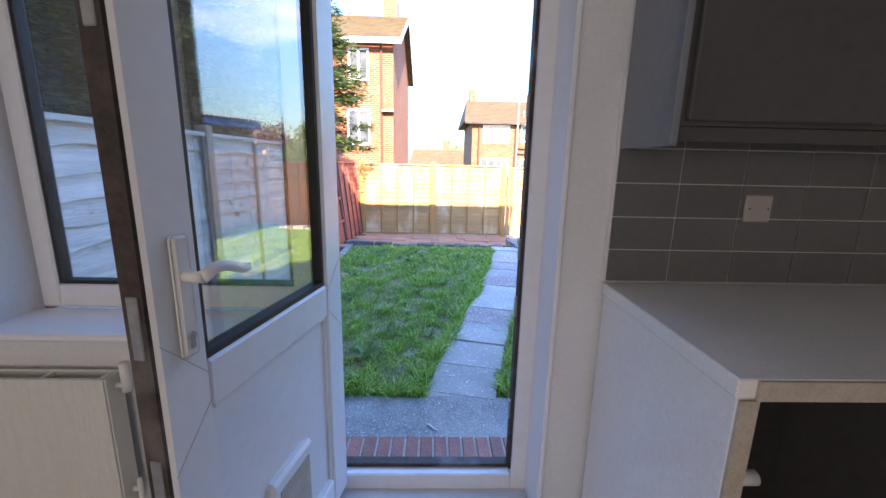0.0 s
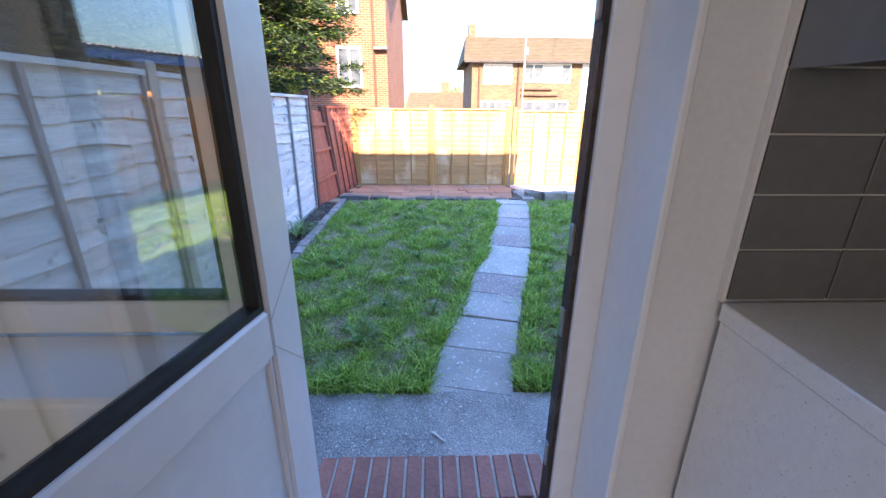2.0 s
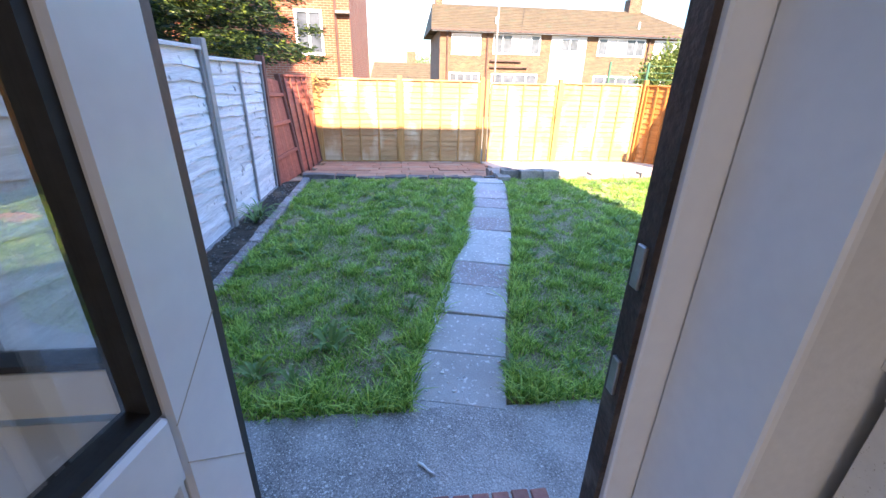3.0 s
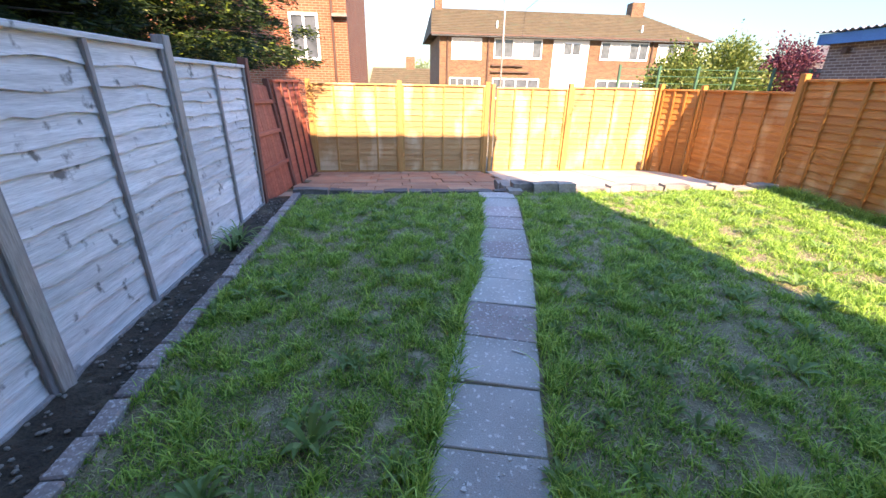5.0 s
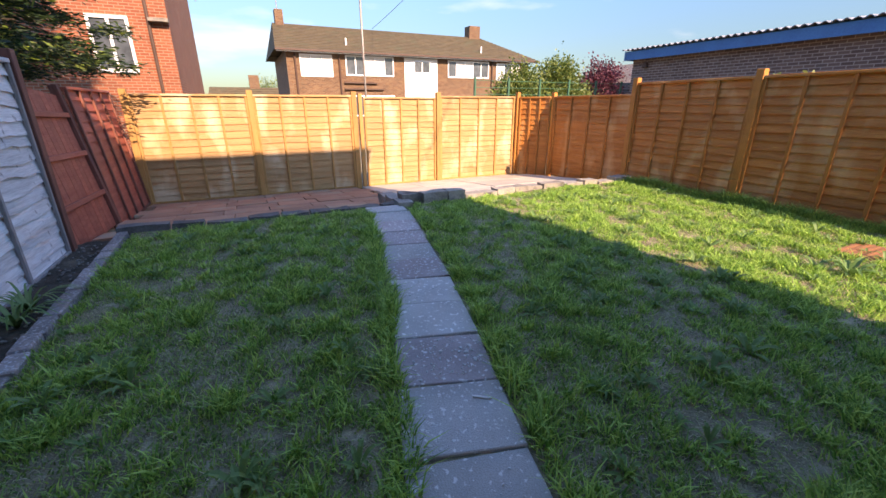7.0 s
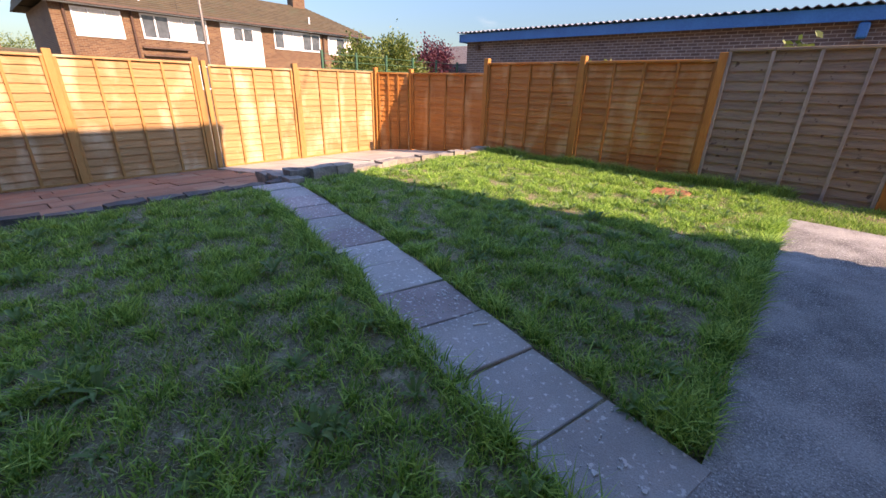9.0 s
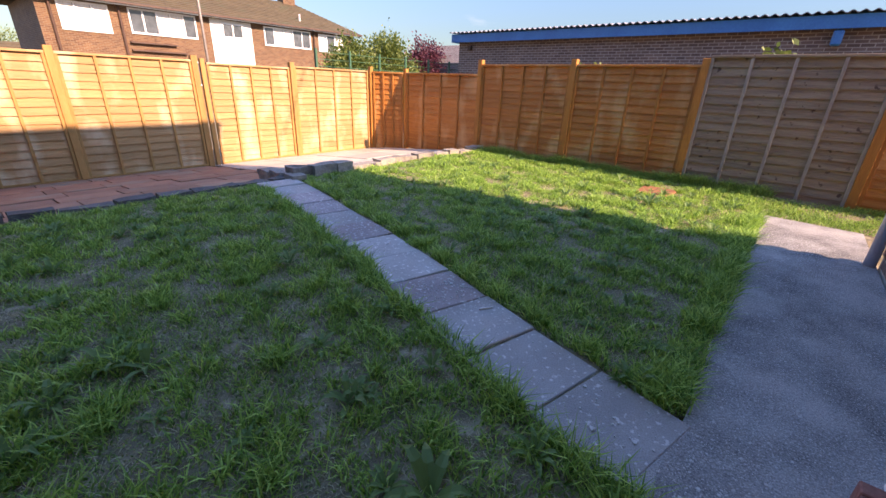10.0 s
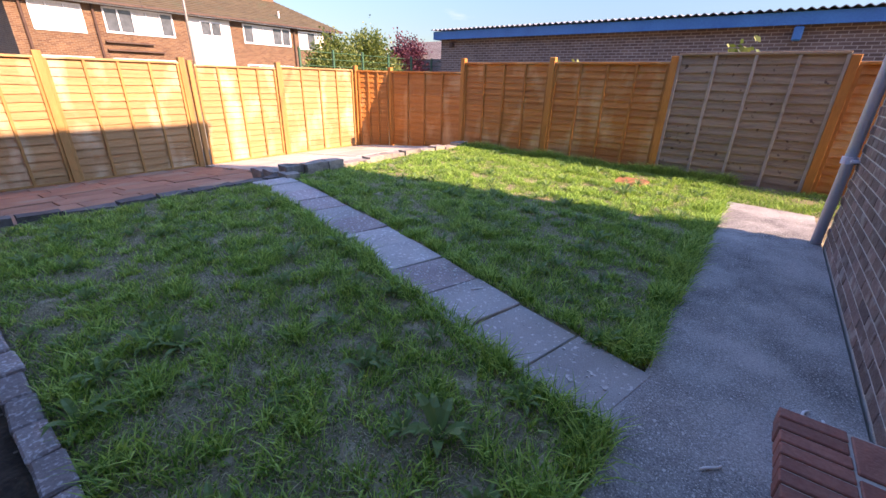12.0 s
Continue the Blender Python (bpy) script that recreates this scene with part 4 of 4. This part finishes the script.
part("chimney", solid(-2.55, -1.85, 21.4, 22.1, HR - 0.3, HR + 0.75), M_WALLRED, rh)
part("downpipe", rod(bmesh.new(), (-2.12, HY0 - 0.06, -1), (-2.12, HY0 - 0.06, HE - 0.2), 0.045), M_BROWNPIPE, rh)
part("ledge", solid(-2.1, HX + 0.02, HY0 - 0.25, HY0 - 0.002, 3.4, 3.48), M_STONE, rh)
far_window(rh, -3.4, -2.6, 4.55, 5.75, HY0, 2)
far_window(rh, -3.5, -2.58, 2.1, 3.5, HY0, 2)

# garages behind the side fence
gar = thing("garage_block", "low dark brick garage block with a blue fascia and corrugated roof", "garage")
GX = 11.7
part("wall", solid(GX, GX + 7, -16, 12.7, -0.6, 2.72), M_WALLGAR, gar)
part("fascia", solid(GX - 0.22, GX - 0.17, -16, 12.85, 2.6, 2.86), M_BLUE, gar, "bright blue fascia board")
part("fascia", solid(GX - 0.22, GX + 7, 12.86, 12.9, 2.6, 2.86), M_BLUE, gar, "bright blue fascia board")
part("soffit", solid(GX - 0.165, GX - 0.002, -16, 12.7, 2.64, 2.7), M_BLUE, gar)
bm = bmesh.new()
prev = None
yy = 12.95
k = 0
while yy > -16:
    z = 2.91 + 0.024 * math.sin(k * math.pi / 4)
    cur = [bm.verts.new(p) for p in ((GX - 0.3, yy, z), (GX + 7, yy, z + 0.6), (GX + 7, yy, z + 0.585), (GX - 0.3, yy, z - 0.015))]
    if prev:
        for i in range(4):
            bm.faces.new((prev[i], cur[i], cur[(i + 1) % 4], prev[(i + 1) % 4]))
    prev = cur
    yy -= 0.023
    k += 1
part("roof_sheet", bm, M_SHEET, gar, "grey corrugated roof sheet")
part("hopper", solid(GX - 0.2, GX - 0.01, 2.24, 2.42, 2.28, 2.58, bevel=0.03), M_BLUE, gar, "blue rainwater hopper")
part("lamp", solid(GX - 0.12, GX - 0.005, 12.1, 12.25, 2.35, 2.5, bevel=0.02), M_BROWNPIPE, gar)
annexe = thing("annexe", "small brown brick gable end with a white verge", "building")
bm = bmesh.new()
ga = [bm.verts.new(p) for p in ((17.9, 17, -1), (22, 17, -1), (22, 17, 3.4), (20.2, 17, 3.4), (17.9, 17, 2.3))]
gb = [bm.verts.new((v.co.x, 22, v.co.z)) for v in ga]
bm.faces.new(ga)
bm.faces.new(gb)
for i in range(5):
    bm.faces.new((ga[i], gb[i], gb[(i + 1) % 5], ga[(i + 1) % 5]))
part("wall", bm, M_WALLGAR, annexe)
part("verge_board", solid(0, 2.7, -0.06, -0.002, -0.05, 0.1, pose(17.75, 17, 2.25, 0, -25.5, 0)), M_UPVC, annexe)

# low roofs further off
afar = thing("distant_house", "distant low house with a brown tiled roof and chimney", "house")
part("wall", solid(-2.5, 4.6, 46, 52, -2, 0.9), M_WALLFLAT, afar)
bm = tiled_slope(bmesh.new(), (-2.9, 45.6, 0.85), (5.0, 45.6, 0.85), (4.6, 49, 2.9), (-2.5, 49, 2.9), 10)
part("roof", bm, M_ROOF, afar)
part("chimney", solid(1.0, 1.9, 48.7, 49.3, 2.5, 4.0), M_WALLFLAT, afar)

# pole and wires
one("pole", rod(bmesh.new(), (2.17, 10.93, -0.5), (2.17, 10.93, 4.7), 0.024, 0.02, sides=12), M_POLE, "slim galvanised metal pole by the gate", "pole", smooth=True)


def hanging(a, b, sag, r):
    bm = bmesh.new()
    a, b = Vector(a), Vector(b)
    prev = a
    for k in range(1, 17):
        u = k / 16
        q = a.lerp(b, u) - Vector((0, 0, sag * 4 * u * (1 - u)))
        rod(bm, prev, q, r, sides=6)
        prev = q
    return bm


one("overhead_cable", hanging((fx(8.6), FY + 4, E + 2.1), (4.9, -2, 7.0), 0.4, 0.014), M_WIRE, "thin black overhead cable between roofs", "cable")
aer = thing("tv_aerial", "thin rooftop aerial mast on the flats", "aerial")
part("mast", rod(bmesh.new(), (fx(2.7), FY + 4, E + 2.7), (fx(2.7), FY + 4, E + 5.0), 0.025), M_POLE, aer)
for z in (4.0, 4.4, 4.8):
    part("rod", rod(bmesh.new(), (fx(2.7) - 0.25, FY + 4, E + z), (fx(2.7) + 0.25, FY + 4, E + z), 0.012), M_POLE, aer)

gf2 = thing("mesh_fence", "green metal mesh fence behind the corner", "fence")
for k in range(8):
    part("post", solid(6.5 + k * 1.25 - 0.03, 6.5 + k * 1.25 + 0.03, 14.0, 14.06, -0.8, 2.05), M_GREENMETAL, gf2)
for z in (1.55, 1.75, 1.95):
    part("wire", solid(6.5, 15.2, 14.02, 14.035, z, z + 0.015), M_GREENMETAL, gf2)


# ---- trees ----
def sprays(centres, size, up, spread, seed, per, long=1.0, flat=0.6):
    """Many small leaf blades round each centre; centres as rows of place and outward direction."""
    g = np.random.default_rng(seed)
    c = np.repeat(centres[:, :3], per, 0)
    o = np.repeat(centres[:, 3:6], per, 0)
    n = len(c)
    c = c + g.normal(0, spread, (n, 3)) * np.array([1, 1, flat])
    d = o + g.normal(0, 0.55, (n, 3)) * np.array([1, 1, flat]) + np.array([0, 0, up])
    d /= np.linalg.norm(d, axis=1)[:, None]
    s = np.cross(d, g.normal(0, 1, (n, 3)))
    s /= np.linalg.norm(s, axis=1)[:, None]
    ln = size * g.uniform(0.6, 1.4, (n, 1)) * long
    wd = size * g.uniform(0.25, 0.45, (n, 1)) / long
    v = np.stack([c, c + d * ln * 0.5 + s * wd, c + d * ln, c + d * ln * 0.5 - s * wd], 1).reshape(-1, 3)
    f = np.arange(n * 4).reshape(-1, 4)
    return v, f


def conifer(x, y, z, high, radius, seed, low=0.25):
    t = thing("conifer_tree", "dense dark green conifer with sunlit yellow-green tips", "tree", pose(x, y, z), "conifers")
    part("trunk", rod(bmesh.new(), (0, 0, 0), (0, 0, high * 0.95), 0.16, 0.02), M_BARK, t)
    g = np.random.default_rng(seed)
    rows = []
    limbs = bmesh.new()
    for k in range(520):
        u = g.uniform(low, 0.99)
        a = g.uniform(0, 2 * math.pi)
        r = radius * (1 - u) ** 0.47 * g.uniform(0.86, 1.03)
        zz = high * u
        out = np.array([math.cos(a), math.sin(a), -0.12])
        if k % 4 == 0 and r > 0.5:
            rod(limbs, (0, 0, zz + 0.1), (out[0] * r * 0.9, out[1] * r * 0.9, zz - 0.05), 0.025, 0.006, 5)
        for q in np.linspace(0.25, 1.0, max(3, int(r * 3.6))):
            side = np.array([-out[1], out[0], 0]) * g.normal(0, 0.12 * r * q)
            p = out * r * q + side
            rows.append((p[0], p[1], zz + p[2] * 0.7 + g.normal(0, 0.05), *out))
    part("limbs", limbs, M_BARK, t)
    v, f = sprays(np.array(rows), 0.062, 0.0, 0.11, seed + 1, 70, 1.7, 0.4)
    cr = from_arrays("crown", v.tolist(), f.tolist(), M_CONIFER)
    cr.parent = t
    return t


conifer(-4.45, 9.8, -0.3, 9.0, 3.35, 5, 0.25)
conifer(-5.4, 6.6, -0.2, 8.0, 3.0, 6)
conifer(-5.3, 3.6, -0.2, 7.5, 2.8, 7)


def shrub(x, y, z, high, wide, mat, label, seed, n=160):
    t = thing("shrub", label, "shrub", pose(x, y, z))
    g = np.random.default_rng(seed)
    st = bmesh.new()
    rows = []
    for k in range(n):
        a, u, w = g.uniform(0, 2 * math.pi), g.uniform(0.2, 1), g.uniform(0.3, 1) ** 0.5
        rr = wide * w * math.sin(math.pi * min(0.95, 0.2 + 0.72 * u)) * g.uniform(0.8, 1.15)
        p = (math.cos(a) * rr, math.sin(a) * rr, high * u * g.uniform(0.85, 1.08))
        if k % 8 == 0:
            rod(st, (0, 0, 0.0), p, 0.03, 0.006, 5)
        rows.append((*p, math.cos(a), math.sin(a), 0.5))
    part("branches", st, M_BARK, t)
    v, f = sprays(np.array(rows), 0.13, 0.3, 0.22 * high / 3, seed + 1, 34)
    cr = from_arrays("crown", v.tolist(), f.tolist(), mat)
    cr.parent = t
    return t


shrub(12.4, 20, -0.95, 3.7, 1.5, M_BUSH, "leafy green shrub behind the corner fence", 21, 300)
shrub(15.0, 20.5, -0.95, 4.1, 1.9, M_BUSH, "loose olive-green tree behind the corner fence", 22, 420)
shrub(17.8, 20, -0.95, 4.1, 1.5, M_PURPLE, "purple-leaved small tree beside the garages", 23, 330)
shrub(3.2, 52, -2, 5.6, 3.4, M_BUSH, "distant rounded green tree between the houses", 24, 220)
shrub(7.6, 6.0, -0.3, 2.0, 0.16, M_BUSH, "thin sprig of climbing leaves over the side fence", 25, 6)
shrub(8.2, 2.9, -0.3, 2.15, 0.2, M_BUSH, "thin sprig of climbing leaves over the side fence", 26, 7)

# ---- lawn grass ----
g1 = np.random.default_rng(41)
WAVES = [(g1.uniform(0, math.pi), f, g1.uniform(0, 6.3), 0.5 / f ** 0.55) for f in g1.uniform(2.5, 22, 18)]


def on_path(x, y):
    d = x - path_x(y)
    return (d > -0.225 - 0.03 * np.sin(y * 5)) & (d < 0.275 + 0.02 * np.sin(y * 9) * np.sin(y * 3.1))


RELIEF = np.array([[ground_height(x, y) for x in np.arange(-2.4, 6.4, 0.05)] for y in np.arange(2.46, 7.66, 0.05)])


def blades(name, n, mat, low, high, width, seed, where=None, clump=0.0, label="", area=(-1.45, 6.0, 2.43, 7.42), flop=1.0, bare=False):
    g = np.random.default_rng(seed)
    x, y = g.uniform(area[0], area[1], n), g.uniform(area[2], area[3], n)
    if where is not None:
        k = g.integers(0, len(where), n)
        x, y = where[k, 0] + g.normal(0, clump, n), where[k, 1] + g.normal(0, clump, n)
    thick = np.full(n, 0.5)
    for a, f, p, w in WAVES:
        thick = thick + w * np.sin(f * (x * np.cos(a) + y * np.sin(a)) + p)
    keep = (~on_path(x, y)) & (x > area[0]) & (x < area[1]) & (y > area[2]) & (y < area[3]) & ~((np.abs(x - 4.86) < 0.28) & (np.abs(y - 3.68) < 0.2))
    if where is None:
        cover = np.clip(thick * 0.6 + 0.35, 0.14, 1)
        keep &= g.uniform(0.0, 1.0, n) < (1.25 - cover if bare else cover)
    x, y, thick = x[keep], y[keep], thick[keep]
    n = len(x)
    h = g.uniform(low, high, n) * (0.55 + 0.6 * np.clip(thick, 0, 1))
    a, lean = g.uniform(0, 2 * np.pi, n), g.uniform(0.2, 1.5, n) * h * flop
    dx, dy = np.cos(a), np.sin(a)
    w = width * g.uniform(0.6, 1.3, n)
    b = g.uniform(0, 2 * np.pi, n)
    sx, sy = np.cos(b) * w, np.sin(b) * w
    ix, iy = np.clip((x + 2.4) / 0.05, 0, 175).astype(int), np.clip((y - 2.46) / 0.05, 0, 103).astype(int)
    z = np.where(y < 2.45, LAWN, RELIEF[iy, ix]) - 0.006
    v = np.stack([
        np.stack([x - sx, y - sy, z], 1), np.stack([x + sx, y + sy, z], 1),
        np.stack([x + dx * lean * 0.35 + sx * 0.8, y + dy * lean * 0.35 + sy * 0.8, z + h * 0.6], 1),
        np.stack([x + dx * lean * 0.35 - sx * 0.8, y + dy * lean * 0.35 - sy * 0.8, z + h * 0.6], 1),
        np.stack([x + dx * lean, y + dy * lean, z + h * 0.92], 1)], 1).reshape(-1, 3)
    i = np.arange(n)[:, None] * 5
    f = np.concatenate([i + np.array([0, 1, 2, 3])], 0).tolist() + (i + np.array([3, 2, 4])).tolist()
    ob = from_arrays(name, v.tolist(), f, mat)
    return tagged(ob, label, "grass", kind="stuff")


blades("grass", 370000, M_GRASS, 0.012, 0.042, 0.0032, 31, label="short patchy green lawn grass")
blades("grass_corner", 16000, M_GRASS, 0.02, 0.07, 0.0032, 37, label="short grass beyond the end of the patio", area=(4.6, 5.95, 0.6, 2.43))
blades("dry_grass", 230000, M_DRY, 0.014, 0.034, 0.0022, 32, flop=1.8, bare=True, label="thin dry straw-coloured grass in the lawn")
g0 = np.random.default_rng(33)
clumps = np.stack([g0.uniform(-1.45, 5.9, 2200), g0.uniform(2.5, 7.35, 2200)], 1)
edge_c = np.array([(path_x(y) - 0.27, y) for y in np.arange(2.5, 7, 0.17)] + [(path_x(y) + 0.33, y) for y in np.arange(2.6, 7, 0.33)] + [(x, 2.52) for x in np.arange(-1.4, 4.5, 0.13)])
blades("grass_tufts", 110000, M_TUFT, 0.03, 0.095, 0.004, 34, clumps, 0.032, "longer tufts of bright green grass")
blades("grass_edge", 17000, M_TUFT, 0.05, 0.14, 0.004, 35, edge_c, 0.055, "overgrown grass along the path and patio edge")
tall_c = np.array([(5.86 - 0.02 * (y % 1), y) for y in np.arange(2.5, 7.4, 0.1)])
blades("grass_fence", 9000, M_GRASS, 0.08, 0.2, 0.0028, 36, tall_c, 0.05, "tall grass along the foot of the side fence")


def weed(x, y, n, size, seed, label="low broad-leaved weed rosette in the lawn"):
    g = np.random.default_rng(seed)
    bm = bmesh.new()
    root = [bm.verts.new((0.003 * k - 0.003, 0, 0)) for k in range(3)]
    for k in range(n):
        a = 2 * math.pi * k / n + g.uniform(-0.3, 0.3)
        ln, up = size * g.uniform(0.7, 1.2), g.uniform(0.25, 0.9)
        prev = None
        for q in range(5):
            u = q / 4
            wdt = size * 0.13 * math.sin(math.pi * (0.12 + 0.85 * u))
            c = Vector((math.cos(a) * ln * u, math.sin(a) * ln * u, size * up * math.sin(u * 2.2)))
            s = Vector((-math.sin(a), math.cos(a), 0)) * wdt
            cur = [bm.verts.new(c - s), bm.verts.new(c - Vector((0, 0, wdt * 0.4))), bm.verts.new(c + s)] if q else root
            if prev:
                bm.faces.new((prev[0], prev[1], cur[1], cur[0]))
                bm.faces.new((prev[1], prev[2], cur[2], cur[1]))
            prev = cur
    return one("weed", bm, M_WEED, label, "weed", group="weeds", m=pose(x, y, LAWN - 0.005))


for k in range(280):
    wx, wy = R.uniform(-1.4, 5.7), R.uniform(2.6, 7.2)
    if not on_path(np.array(wx), np.array(wy)):
        weed(wx, wy, R.randint(6, 10), R.uniform(0.05, 0.13), k)
weed(-0.51, 2.99, 8, 0.17, 201, "large upright dock plant in the lawn")
weed(4.05, 3.55, 12, 0.18, 202, "large leafy weed in the sunlit lawn")
for k, (wx, wy) in enumerate(((-1.72, 5.5), (-1.74, 5.75))):
    bm = bmesh.new()
    g = np.random.default_rng(300 + k)
    for q in range(26):
        a, ln = g.uniform(0, 2 * math.pi), g.uniform(0.26, 0.46)
        prev = None
        for i in range(6):
            u = i / 5
            c = Vector((math.cos(a) * ln * u * 0.8, math.sin(a) * ln * u * 0.8, ln * (1.15 * u - 0.85 * u * u)))
            s = Vector((-math.sin(a), math.cos(a), 0)) * 0.012 * (1 - u * 0.8)
            cur = [bm.verts.new(c - s), bm.verts.new(c + s)]
            if prev:
                bm.faces.new((prev[0], prev[1], cur[1], cur[0]))
            prev = cur
    one("bulb_plant", bm, M_WEED, "strappy green bulb leaves flopping in the bed", "plant", m=pose(wx, wy, -0.11))



def flecks(name, n, place, seed, label, size=1.0):
    """Thin six-sided crusts of lichen and aggregate lying on paving."""
    g = np.random.default_rng(seed)
    v, f = [], []
    while len(f) < n * 7:
        p = place(g)
        if p is None:
            continue
        r, b = size * g.uniform(0.002, 0.0055) * (2.2 if g.uniform() < 0.1 else 1), len(v)
        for k in range(6):
            a = k * math.pi / 3 + g.uniform(-0.3, 0.3)
            q = r * g.uniform(0.6, 1.3)
            v.append((p[0] + q * math.cos(a), p[1] + q * math.sin(a), p[2] + 0.0012))
            v.append((p[0] + q * 1.15 * math.cos(a), p[1] + q * 1.15 * math.sin(a), p[2] - 0.003))
        f.append([b + 2 * k for k in range(6)])
        f += [[b + 2 * k, b + 2 * k + 1, b + 2 * ((k + 1) % 6) + 1, b + 2 * ((k + 1) % 6)] for k in range(6)]
    return tagged(from_arrays(name, v, f, M_LICHEN), label, "lichen", kind="stuff")


def patio_place(g):
    x, y = g.uniform(-1.4, 4.4), g.uniform(1.95, 2.43)
    y = g.uniform(1.64, 2.43) if abs(x) > 0.52 else y
    return (x, y, -0.045) if noise.noise((x * 1.7, y * 1.7, 4)) > g.uniform(-0.5, 0.4) else None


def path_place(g):
    k = min(10, int(g.integers(0, 11)))
    if g.uniform() > (0.25, 0.15, 0.9, 1.0, 0.6, 0.3, 0.5, 0.3, 0.4, 0.3, 0.3)[k]:
        return None
    y = 2.46 + 4.6 * (k + g.uniform(0.08, 0.92)) / 11
    return (float(path_x(y)) + g.uniform(-0.23, 0.23), y, -0.0385)


flecks("patio_lichen", 3800, patio_place, 51, "pale lichen flecks and chips on the patio", 0.6)
flecks("path_lichen", 700, path_place, 52, "pale lichen flecks on the path slabs")

# pebbles in the bed
bm = bmesh.new()
for k in range(320):
    px, py, s = R.uniform(-1.9, -1.56), R.uniform(2.55, 7.3), R.uniform(0.006, 0.018)
    bmesh.ops.create_icosphere(bm, subdivisions=1, radius=s, matrix=pose(px, py, -0.095, 0, 0, R.uniform(0, 360)) @ Matrix.Diagonal((1, R.uniform(0.6, 1), 0.6, 1)))
one("pebbles", bm, M_STONE, "small pebbles and crumbs scattered on the soil", "pebbles", "stuff")

# ---- bricks of the rear wall, last ----
bricks = bpy.data.objects["house_wall"]
bk = mesh_of("brick", solid(-0.1075, 0.1075, -0.05, 0.005, -0.0325, 0.0325, bevel=0.004), M_BRICK)
for j in range(21):
    z = 0.0 + j * 0.075
    for i in range(15):
        x = 0.575 + i * 0.2255 + (0.1128 if j % 2 else 0)
        if x < 3.4 and not (j > 17 and x < 1.2):
            piece("brick", bk, bricks, pose(x, 1.6 + R.uniform(-0.002, 0.002), z, 0, 0, R.uniform(-0.4, 0.4)))
